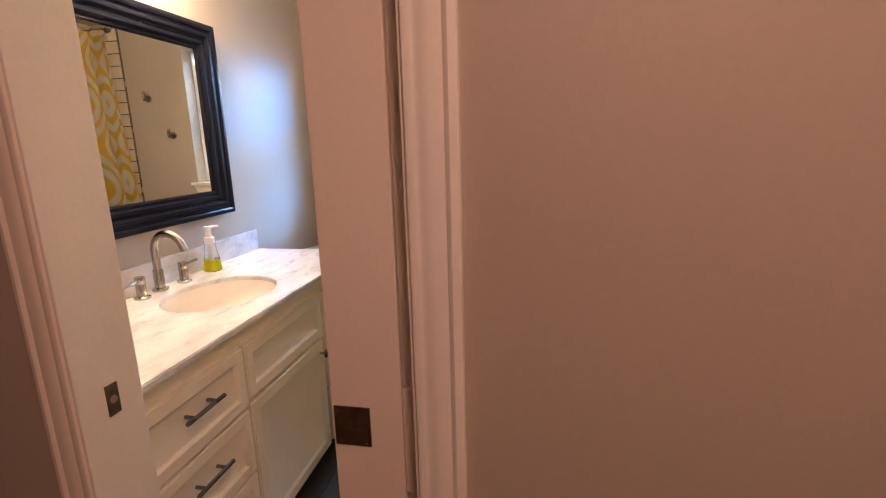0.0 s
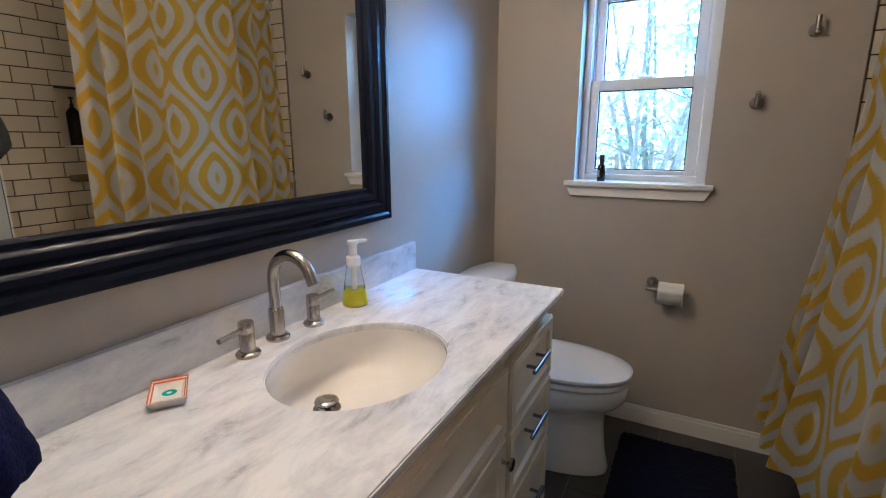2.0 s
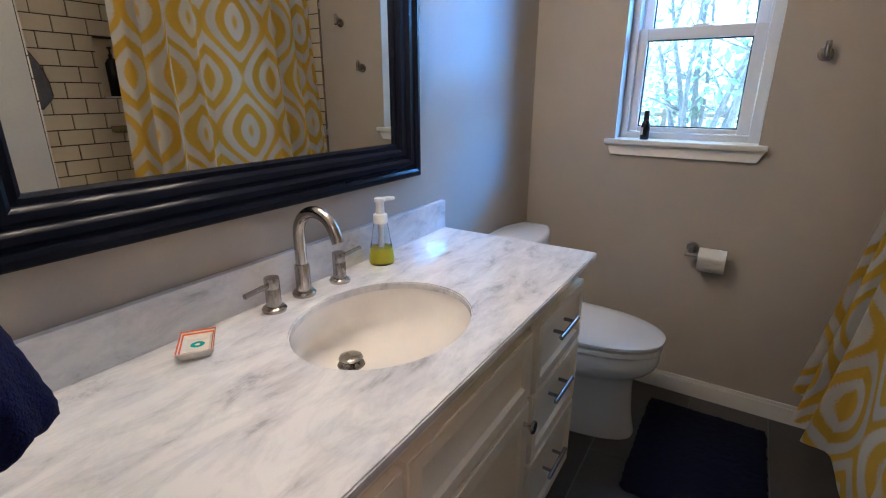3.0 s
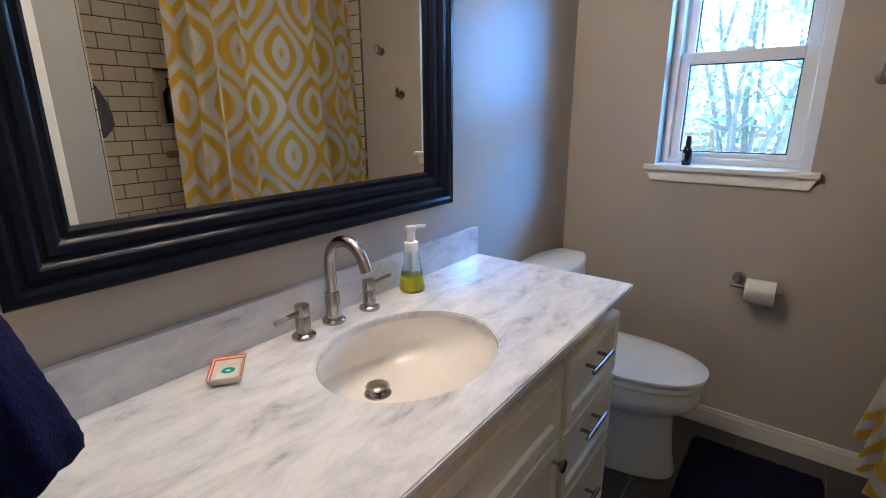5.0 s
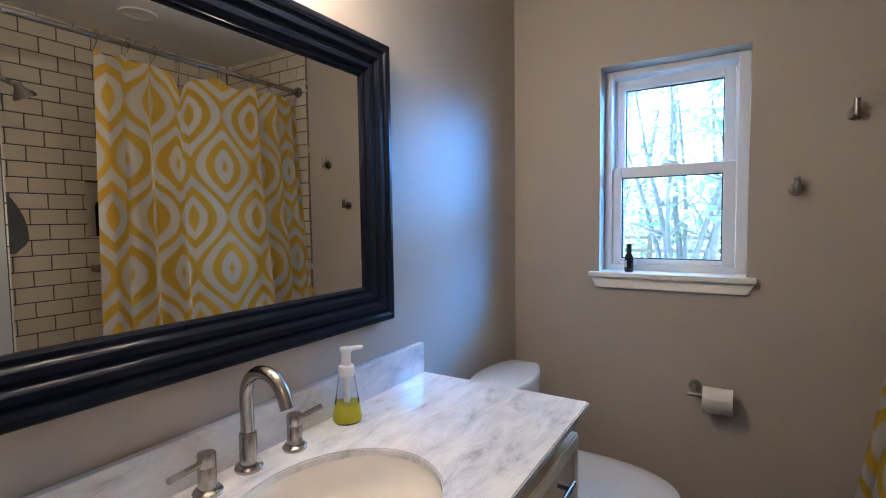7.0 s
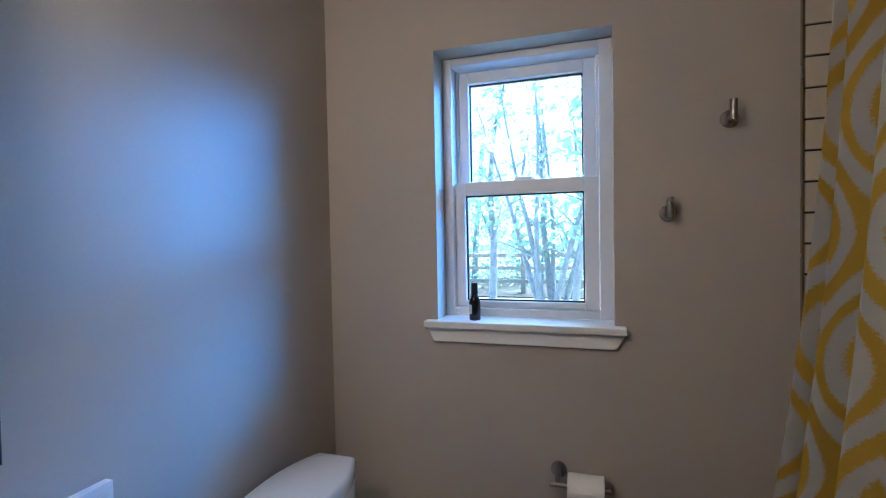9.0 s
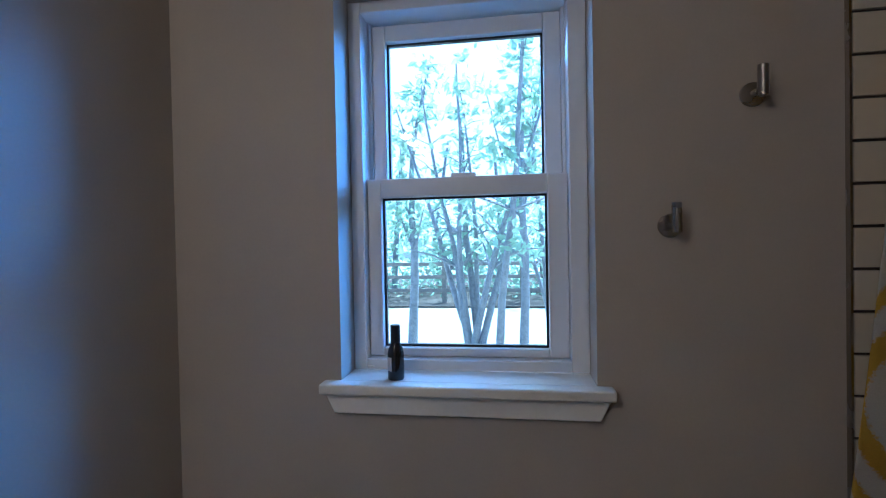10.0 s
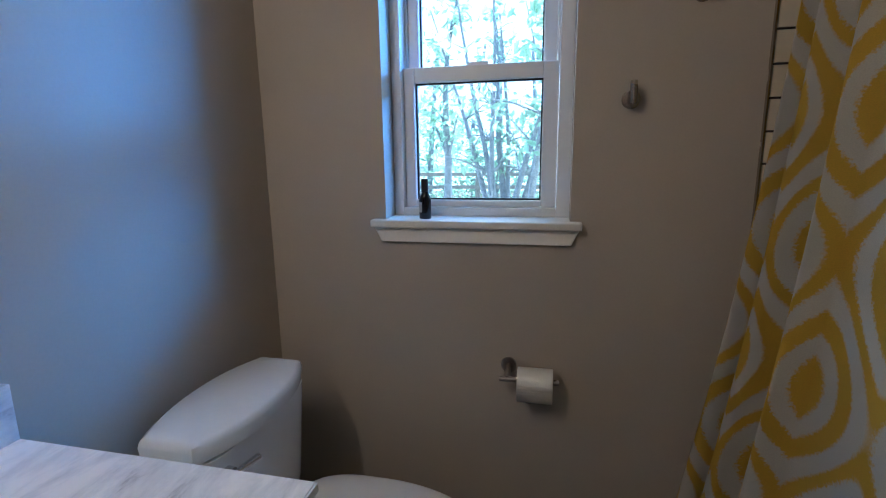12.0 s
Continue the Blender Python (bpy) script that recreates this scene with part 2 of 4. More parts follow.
def glass_material():
    m = bpy.data.materials.new("window_glass")
    m.use_nodes = True
    n, k = m.node_tree.nodes, m.node_tree.links
    n.remove(n["Principled BSDF"])
    tr, gl, fr, mx = (n.new(x) for x in ("ShaderNodeBsdfTransparent", "ShaderNodeBsdfGlossy", "ShaderNodeFresnel", "ShaderNodeMixShader"))
    gl.inputs["Roughness"].default_value = 0.01
    tr.inputs[0].default_value = (0.79, 0.93, 1.0, 1)
    k.new(fr.outputs[0], mx.inputs[0])
    k.new(tr.outputs[0], mx.inputs[1])
    k.new(gl.outputs[0], mx.inputs[2])
    k.new(mx.outputs[0], n["Material Output"].inputs[0])
    return m


GLASS = glass_material()


# ---- mesh helpers ----
def cuboid(bm, x0, x1, y0, y1, z0, z1, bevel=0.0, seg=2):
    r = bmesh.ops.create_cube(bm, size=1.0, matrix=Matrix.LocRotScale(((x0 + x1) / 2, (y0 + y1) / 2, (z0 + z1) / 2), None, (x1 - x0, y1 - y0, z1 - z0)))
    if bevel:
        edges = list({e for v in r["verts"] for e in v.link_edges})
        bmesh.ops.bevel(bm, geom=edges, offset=bevel, segments=seg, affect="EDGES", profile=0.6)
    return bm


def box(x0, x1, y0, y1, z0, z1, bevel=0.0, seg=2):
    return cuboid(bmesh.new(), x0, x1, y0, y1, z0, z1, bevel, seg)


def rod(bm, a, b, r0, r1=None, seg=20, caps=True):
    a, b = Vector(a), Vector(b)
    d = b - a
    m = Matrix.Translation((a + b) / 2) @ d.to_track_quat("Z", "Y").to_matrix().to_4x4()
    bmesh.ops.create_cone(bm, cap_ends=caps, segments=seg, radius1=r0, radius2=r0 if r1 is None else r1, depth=d.length, matrix=m)
    return bm


def lathe(profile, seg=40, m=Matrix(), sx=1.0, sy=1.0):
    """Turn a profile of (radius, height) round z."""
    bm = bmesh.new()
    rings = []
    for r, z in profile:
        rings.append([bm.verts.new(m @ Vector((max(r, 1e-5) * sx * math.cos(2 * math.pi * i / seg), max(r, 1e-5) * sy * math.sin(2 * math.pi * i / seg), z))) for i in range(seg)])
    for p, q in zip(rings, rings[1:]):
        for i in range(seg):
            bm.faces.new((p[i], p[(i + 1) % seg], q[(i + 1) % seg], q[i]))
    bmesh.ops.remove_doubles(bm, verts=bm.verts, dist=1e-4)
    bmesh.ops.recalc_face_normals(bm, faces=bm.faces)
    return bm


def tube(points, radii, seg=14, bm=None):
    """A round pipe along points, with a radius at each."""
    bm = bm or bmesh.new()
    pts = [Vector(p) for p in points]
    side, rings = None, []
    for i, p in enumerate(pts):
        d = (pts[min(i + 1, len(pts) - 1)] - pts[max(i - 1, 0)]).normalized()
        side = (side - d * side.dot(d)).normalized() if side else d.orthogonal().normalized()
        up = d.cross(side)
        rings.append([bm.verts.new(p + radii[i] * (math.cos(2 * math.pi * j / seg) * side + math.sin(2 * math.pi * j / seg) * up)) for j in range(seg)])
    for p, q in zip(rings, rings[1:]):
        for j in range(seg):
            bm.faces.new((p[j], p[(j + 1) % seg], q[(j + 1) % seg], q[j]))
    bm.faces.new(rings[0][::-1])
    bm.faces.new(rings[-1])
    return bm


def finish(name, bm, mat, smooth):
    bmesh.ops.recalc_face_normals(bm, faces=bm.faces)
    me = bpy.data.meshes.new(name)
    bm.to_mesh(me)
    bm.free()
    me.materials.append(mat)
    if smooth:
        me.shade_smooth()
        me.set_sharp_from_angle(angle=radians(smooth if smooth > 1 else 40))
    return me


def thing(name, bm, mat, label, category, group="", kind="", smooth=0):
    return tagged(new(name, finish(name, bm, mat, smooth)), label, category, group, kind)


def holder(name, at, label, category, group="", kind=""):
    ob = new(name)
    ob.matrix_world = pose(*at)
    ob.empty_display_size = 0.05
    return tagged(ob, label, category, group, kind)


bpy.context.view_layer.update()


def part(name, bm, mat, parent, label="", smooth=0):
    """A mesh in world coordinates under its thing."""
    ob = new(name, finish(name, bm, mat, smooth))
    ob.parent = parent
    if not parent.parent:
        ob.matrix_parent_inverse = parent.matrix_basis.inverted()
    return tagged(ob, label)


def structure(name, bm, mat, label, category, smooth=0):
    return thing(name, bm, mat, label, category, kind="structure", smooth=smooth)


# ---- the large structure ----
structure("floor_base", box(XL - 0.1, XR + 0.1, YB - 0.2, YF + 0.1, -0.12, -0.004), GROUT, "grey grout bed under the bathroom floor tiles", "floor")
structure("hall_floor", box(-2.2, 1.6, -1.5, YB - 0.2, -0.12, 0.0), material("hall_floor_wood", (0.20, 0.12, 0.07), 0.4, spots=0.2), "brown wooden floor of the hall outside the bathroom", "floor")
structure("ceiling", box(-2.2, 1.6, -1.5, YF + 0.2, CEIL, CEIL + 0.1), CEILING, "white painted flat ceiling over bathroom and hall", "ceiling")
structure("wall_vanity", box(XL - 0.12, XL, YB, YF + 0.16, -0.1, CEIL), PAINT, "greige painted wall behind vanity, mirror and toilet", "wall")

win = bmesh.new()
cuboid(win, XL, WX0, YF, YF + 0.2, -0.1, CEIL)
cuboid(win, WX1, XR + 0.12, YF, YF + 0.2, -0.1, CEIL)
cuboid(win, WX0, WX1, YF, YF + 0.2, -0.1, WZ0)
cuboid(win, WX0, WX1, YF, YF + 0.2, WZ1, CEIL)
WALLFAR = structure("wall_window", win, PAINT, "greige painted wall with a deep window recess", "wall")

dw = bmesh.new()
cuboid(dw, XL - 0.12, JL - 0.02, YH, YB, -0.1, CEIL)
cuboid(dw, JL - 0.02, JR, YH, YB, 2.06, CEIL)
cuboid(dw, JR + 0.012, 1.5, YH, YH + 0.030, -0.1, CEIL)
cuboid(dw, JR + 0.012, 1.5, YB - 0.018, YB, -0.1, CEIL)
structure("wall_door", dw, HALLPAINT, "painted door wall with a pocket for the sliding door", "wall")
hw = bmesh.new()
cuboid(hw, -2.2, XL - 0.12, YH, YB, -0.1, CEIL)
cuboid(hw, -2.3, -2.2, -1.5, YB, -0.1, CEIL)
cuboid(hw, 1.5, 1.6, -1.5, YB, -0.1, CEIL)
cuboid(hw, -2.3, 1.6, -1.6, -1.5, -0.1, CEIL)
structure("wall_hall", hw, HALLPAINT, "painted walls that close the hall", "wall")

PITCH, LONG = 0.0788, 0.156
TZ = 1.848 - PITCH * 18
NY0, NY1, NZ0, NZ1 = 1.510, 1.84, TZ + 11 * PITCH, TZ + 15 * PITCH    # shelf niche in the tub wall
tw = bmesh.new()
cuboid(tw, XR, XR + 0.12, YB, NY0, -0.1, CEIL)
cuboid(tw, XR, XR + 0.12, NY1, YF, -0.1, CEIL)
cuboid(tw, XR, XR + 0.12, NY0, NY1, -0.1, NZ0)
cuboid(tw, XR, XR + 0.12, NY0, NY1, NZ1, CEIL)
cuboid(tw, XR + 0.09, XR + 0.12, NY0, NY1, NZ0, NZ1)
WALLTUB = structure("wall_tub", tw, DARKGROUT, "wall along the tub under white subway tiles", "wall")
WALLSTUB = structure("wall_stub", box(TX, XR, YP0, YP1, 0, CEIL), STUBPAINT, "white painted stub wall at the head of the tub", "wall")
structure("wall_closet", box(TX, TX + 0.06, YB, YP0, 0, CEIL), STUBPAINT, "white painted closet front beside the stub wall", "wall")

closet_trim = bmesh.new()
cuboid(closet_trim, TX - 0.014, TX - 0.0005, 0.752, 0.803, 0, 2.10, 0.004)
cuboid(closet_trim, TX - 0.009, TX - 0.0005, 0.738, 0.7515, 0, 2.10, 0.002)
structure("trim_closet", closet_trim, TRIM, "cream painted casing on the closet front", "trim")

# baseboards
bb = bmesh.new()
cuboid(bb, XL + 0.013, TX - 0.002, YF - 0.013, YF, 0, 0.070)
cuboid(bb, XL + 0.013, TX - 0.002, YF - 0.009, YF, 0.070, 0.087, 0.003)
structure("baseboard_window", bb, TRIM, "white painted baseboard under the window", "baseboard")
bb = bmesh.new()
cuboid(bb, XL, XL + 0.013, 1.595, YF, 0, 0.066)
cuboid(bb, XL, XL + 0.009, 1.595, YF, 0.066, 0.082, 0.003)
structure("baseboard_vanity", bb, TRIM, "white painted baseboard behind the toilet", "baseboard")


# door casing, jambs and pocket door
def casing(x0, x1, flip):
    """Moulded casing on the hall side, a swept profile, thick at the outer edge."""
    prof = ((0.0, 0.0), (0.0, 0.014), (0.03, 0.017), (0.16, 0.018), (0.22, 0.016), (0.26, 0.0135), (0.34, 0.0135), (0.50, 0.0145), (0.66, 0.0125), (0.74, 0.010), (0.80, 0.0105), (0.90, 0.0115), (0.97, 0.010), (1.0, 0.007), (1.0, 0.0))
    bm = bmesh.new()
    low, high = [], []
    for u, d in prof:
        u = 1 - u if flip else u
        low.append(bm.verts.new((x0 + u * (x1 - x0), YH - d, 0)))
        high.append(bm.verts.new((x0 + u * (x1 - x0), YH - d, 2.06)))
    for i in range(len(prof) - 1):
        bm.faces.new((low[i], low[i + 1], high[i + 1], high[i]))
    bm.faces.new(high)
    return bm


structure("trim_casing", casing(JL - 0.066, JL - 0.006, False), JAMBPAINT, "white moulded casing beside the bathroom door", "trim", smooth=30)
# paler trim paint here stands in for brighter light on this casing
structure("trim_casing", casing(JR + 0.005, JR + 0.079, True), TRIM, "white moulded casing beside the pocket door", "trim", smooth=30)
structure("trim_head_casing", box(JL - 0.066, JR + 0.079, YH - 0.018, YH, 2.062, 2.12, 0.004), JAMBPAINT, "white casing over the bathroom door", "trim")
# jamb also takes the paler paint, light from the bathroom put into its colour
jamb = structure("trim_jamb", box(JL - 0.02, JL, YH - 0.006, YB + 0.004, 0, 2.058, 0.002), TRIM, "white painted door jamb with a bronze strike plate", "trim")
plate = box(JL, JL + 0.002, 0.123, 0.150, 0.877, 0.939, 0.0008)
sp = part("strike_plate", plate, DARKMETAL, jamb, "aged bronze strike plate")
part("strike_hole", rod(bmesh.new(), (JL + 0.0022, 0.1365, 0.908), (JL + 0.0032, 0.1365, 0.908), 0.008), CARD, sp)
rj = bmesh.new()
cuboid(rj, JR, JR + 0.012, YH - 0.004, 0.104, 0, 2.06, 0.002)
cuboid(rj, JR, JR + 0.012, 0.152, YB + 0.002, 0, 2.06, 0.002)
structure("trim_pocket_jamb", rj, JAMBPAINT, "white split jamb of the pocket door", "trim")

DX, DY0, DY1 = -0.435, 0.110, 0.146


def pocket_door():
    d = holder("door_1", (DX, 0.128, 0.01), "white panelled pocket door, slid mostly open", "door", kind="structure")
    bm = bmesh.new()
    x1, st = DX + 0.61, 0.121
    cuboid(bm, DX, DX + st, DY0, DY1, 0.012, 2.04, 0.003)
    cuboid(bm, x1 - st, x1, DY0, DY1, 0.012, 2.04, 0.003)
    for z0, z1 in ((0.012, 0.24), (0.80, 0.988), (1.92, 2.04)):
        cuboid(bm, DX + st, x1 - st, DY0, DY1, z0, z1, 0.003)
    part("door_frame", bm, JAMBPAINT, d)
    for z0, z1 in ((0.24, 0.80), (0.988, 1.92)):
        p = bmesh.new()
        cuboid(p, DX + st, x1 - st, DY0 + 0.012, DY1 - 0.012, z0, z1)
        cuboid(p, DX + st + 0.03, x1 - st - 0.03, DY0 + 0.004, DY1 - 0.004, z0 + 0.03, z1 - 0.03, 0.004)
        part("door_panel", p, JAMBPAINT, d)
    pl = part("privacy_pull", box(DX + 0.004, DX + 0.066, DY0 - 0.002, DY0 + 0.001, 0.880, 0.950, 0.0008), DARKMETAL, d, "square bronze pull plate")
    hole = bmesh.new()
    cuboid(hole, DX + 0.021, DX + 0.049, DY0 - 0.0035, DY0 - 0.001, 0.887, 0.912, 0.002)
    part("recess", hole, DARKMETAL, pl)
    for sx, sz in ((0.012, 0.943), (0.058, 0.887), (0.035, 0.925)):
        part("screw", rod(bmesh.new(), (DX + sx, DY0 - 0.002, sz), (DX + sx, DY0 - 0.0042, sz), 0.0035, 0.0028, 12), NICKEL, pl)


pocket_door()


# ---- window ----
def window():
    w = holder("window_1", ((WX0 + WX1) / 2, 2.53, 1.56), "white vinyl double-hung window in a deep recess", "window", kind="structure")
    bm = bmesh.new()
    y0, y1 = 2.49, 2.6
    cuboid(bm, WX0, WX0 + 0.030, y0, y1, WZ0 + 0.025, WZ1, 0.003)
    cuboid(bm, WX1 - 0.039, WX1, y0, y1, WZ0 + 0.025, WZ1, 0.003)
    cuboid(bm, WX0 + 0.030, WX1 - 0.039, y0, y1, WZ1 - 0.026, WZ1, 0.003)
    cuboid(bm, WX0 + 0.030, WX1 - 0.039, y0, y1, WZ0 + 0.025, WZ0 + 0.05, 0.003)
    part("window_frame", bm, VINYL, w)
    # inner stops
    st = bmesh.new()
    cuboid(st, WX0 + 0.030, WX0 + 0.038, 2.545, 2.6, 1.59, WZ1 - 0.026, 0.002)
    cuboid(st, WX1 - 0.047, WX1 - 0.039, 2.545, 2.6, 1.59, WZ1 - 0.026, 0.002)
    part("stop", st, VINYL, w)

    def sash(xa, xb, za, zb, pa, pb, qa, qb, ya, yb, name):
        s = bmesh.new()
        cuboid(s, xa, pa, ya, yb, za, zb, 0.004)
        cuboid(s, pb, xb, ya, yb, za, zb, 0.004)
        cuboid(s, pa, pb, ya, yb, za, qa, 0.004)
        cuboid(s, pa, pb, ya, yb, qb, zb, 0.004)
        o = part(name, s, VINYL, w)
        g = bmesh.new()
        for a, b, c, d in ((pa, pa + 0.005, qa, qb), (pb - 0.005, pb, qa, qb), (pa + 0.005, pb - 0.005, qa, qa + 0.005), (pa + 0.005, pb - 0.005, qb - 0.005, qb)):
            cuboid(g, a, b, yb - 0.018, yb - 0.006, c, d)
        part("gasket", g, BLACKCAP, o)
        pane = part("pane", box(pa + 0.002, pb - 0.002, yb - 0.014, yb - 0.010, qa + 0.002, qb - 0.002), GLASS, o)
        pane.visible_shadow = False
        return o

    low = sash(WX0 + 0.031, WX1 - 0.040, WZ0 + 0.052, 1.592, -1.045, -0.656, 1.19, 1.547, 2.515, 2.55, "lower_sash")
    sash(WX0 + 0.0385, WX1 - 0.0475, 1.565, WZ1 - 0.03, -1.038, -0.658, 1.592, 1.933, 2.555, 2.592, "upper_sash")
    for lx, lz in ((-1.062, 1.166), (-1.070, 1.151)):
        part("tilt_latch", box(lx - 0.007, lx + 0.007, 2.486 if lz < 1.16 else 2.512, 2.492 if lz < 1.16 else 2.516, lz - 0.0015, lz + 0.0015), WHITEPLASTIC, w)
    part("sash_lock", box(-0.878, -0.818, 2.525, 2.545, 1.592, 1.602, 0.003), VINYL, low)


window()
sill = bmesh.new()
cuboid(sill, -1.148, -0.540, 2.363, 2.402, 1.121, 1.143, 0.005, 3)
cuboid(sill, WX0 + 0.001, WX1 - 0.001, 2.40, 2.49, 1.121, 1.143)
sl = structure("window_sill", sill, TRIM, "white painted window sill with a rounded nose", "window sill", smooth=40)
ap = bmesh.new()
vs = [ap.verts.new(c) for y in (2.383, 2.4) for c in ((-1.143, y, 1.121), (-0.545, y, 1.121), (-0.567, y, 1.076), (-1.121, y, 1.076))]
for f in ((0, 1, 2, 3), (7, 6, 5, 4), (0, 4, 5, 1), (1, 5, 6, 2), (2, 6, 7, 3), (3, 7, 4, 0)):
    ap.faces.new([vs[i] for i in f])
bmesh.ops.bevel(ap, geom=ap.edges[:], offset=0.002, segments=1, affect="EDGES")
structure("trim_apron", ap, TRIM, "white apron with slanted ends under the sill", "trim")


# ---- vanity ----
V0, V1, VF = 0.205, 1.575, -0.985


def front(bm, y0, y1, z0, z1, rail):
    """A cabinet front with a bevelled recess, facing +x."""
    xf, xb = VF + 0.022, VF + 0.001
    r = bmesh.ops.create_cube(bm, size=1.0, matrix=Matrix.LocRotScale(((xf + xb) / 2, (y0 + y1) / 2, (z0 + z1) / 2), None, (xf - xb, y1 - y0, z1 - z0)))
    face = max({f for v in r["verts"] for f in v.link_faces}, key=lambda f: f.calc_center_median().x)
    edges = [e for e in face.edges]
    bmesh.ops.bevel(bm, geom=edges, offset=0.004, segments=2, affect="EDGES")
    face = max((f for f in bm.faces if f.normal.x > 0.9), key=lambda f: f.calc_area())
    bmesh.ops.inset_region(bm, faces=[face], thickness=rail, depth=0)
    bmesh.ops.inset_region(bm, faces=[face], thickness=0.011, depth=-0.008)
    bmesh.ops.inset_region(bm, faces=[face], thickness=0.003, depth=-0.001)
    return bm


def bar_pull(y, z, parent):
    x = VF + 0.022
    bm = bmesh.new()
    rod(bm, (x + 0.03, y - 0.072, z), (x + 0.03, y + 0.072, z), 0.006, seg=16)
    h = part("handle", bm, PULL, parent, "polished nickel bar pull", smooth=40)
    for s in (-0.042, 0.042):
        part("post", rod(bmesh.new(), (x - 0.001, y + s, z), (x + 0.028, y + s, z), 0.005, seg=12), PULL, h, smooth=40)


def vanity():
    v = holder("vanity_cabinet", (-1.24, 0.87, 0), "cream painted vanity cabinet with drawers and one door", "vanity")
    bm = bmesh.new()
    cuboid(bm, XL, VF, V0, V1, 0.10, 0.852)
    bmesh.ops.delete(bm, geom=[f for f in bm.faces if f.normal.z > 0.9], context="FACES_ONLY")
    part("body", bm, CABINET, v)
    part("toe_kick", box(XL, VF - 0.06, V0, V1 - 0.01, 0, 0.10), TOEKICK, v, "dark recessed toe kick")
    banks = ((0.215, 0.636, 0.4225, ((0.594, 0.785, 0.713), (0.374, 0.584, 0.511), (0.107, 0.364, 0.262))),
             (1.190, 1.571, 1.352, ((0.590, 0.785, 0.722), (0.368, 0.580, 0.526), (0.107, 0.358, 0.268))))
    for y0, y1, yc, rows in banks:
        for z0, z1, zp in rows:
            d = part("drawer_front", front(bmesh.new(), y0, y1, z0, z1, 0.042), CABINET, v, smooth=30)
            bar_pull(yc, zp, d)
    part("false_drawer_front", front(bmesh.new(), 0.648, 1.160, 0.608, 0.785, 0.045), CABINET, v, smooth=30)
    d = part("door", front(bmesh.new(), 0.648, 1.160, 0.107, 0.594, 0.05), CABINET, v, smooth=30)
    k = lathe([(0, 0), (0.006, 0), (0.005, 0.012), (0.009, 0.018), (0.017, 0.023), (0.0175, 0.027), (0.015, 0.030), (0, 0.031)], 24, pose(VF + 0.022, 1.128, 0.543, 0, 90, 0))
    part("knob", k, NICKEL, d, "round brushed nickel knob", smooth=30)


vanity()

BX, BY, BA, BB_ = -1.202, 0.893, 0.176, 0.212   # basin centre and half axes


def countertop():
    """Marble slab with an oval cut-out."""
    bm = bmesh.new()
    x0, x1, y0, y1, zt, zb = XL + 0.001, -0.940, V0 - 0.003, 1.589, CT, CT - 0.017
    n = 72
    inner, outer = [], []
    for i in range(n):
        a = 2 * math.pi * i / n
        c, s = math.cos(a), math.sin(a)
        inner.append((BX + BA * c, BY + BB_ * s))
        k = min((x1 - BX) / c if c > 1e-6 else 9, (x0 - BX) / c if c < -1e-6 else 9, (y1 - BY) / s if s > 1e-6 else 9, (y0 - BY) / s if s < -1e-6 else 9)
        outer.append((BX + k * c, BY + k * s))
    for cx, cy in ((x0, y0), (x0, y1), (x1, y0), (x1, y1)):
        j = min(range(n), key=lambda i: (outer[i][0] - cx) ** 2 + (outer[i][1] - cy) ** 2)
        outer[j] = (cx, cy)
    rim = [bm.verts.new((*p, zt)) for p in inner]
    edge = [bm.verts.new((*p, zt)) for p in outer]
    rimb = [bm.verts.new((*p, zb)) for p in inner]
    edgeb = [bm.verts.new((*p, zb)) for p in outer]
    for i in range(n):
        j = (i + 1) % n
        bm.faces.new((rim[i], edge[i], edge[j], rim[j]))
        bm.faces.new((edge[i], edgeb[i], edgeb[j], edge[j]))
        bm.faces.new((rim[j], rimb[j], rimb[i], rim[i]))
        bm.faces.new((rimb[i], rimb[j], edgeb[j], edgeb[i]))
    bm.normal_update()
    lip = [e for e in bm.edges if all(v.co.z > zt - 0.001 for v in e.verts) and len(e.link_faces) == 2 and abs(e.link_faces[0].normal.z - e.link_faces[1].normal.z) > 0.5]
    bmesh.ops.bevel(bm, geom=lip, offset=0.003, segments=2, affect="EDGES")
    return bm


top = thing("countertop", countertop(), MARBLE, "polished white marble countertop with soft grey veins", "countertop", smooth=35)
thing("backsplash", box(XL + 0.001, XL + 0.02, V0 - 0.003, 1.585, CT + 0.0005, 0.97, 0.002), MARBLE, "white marble backsplash along the vanity wall", "backsplash")


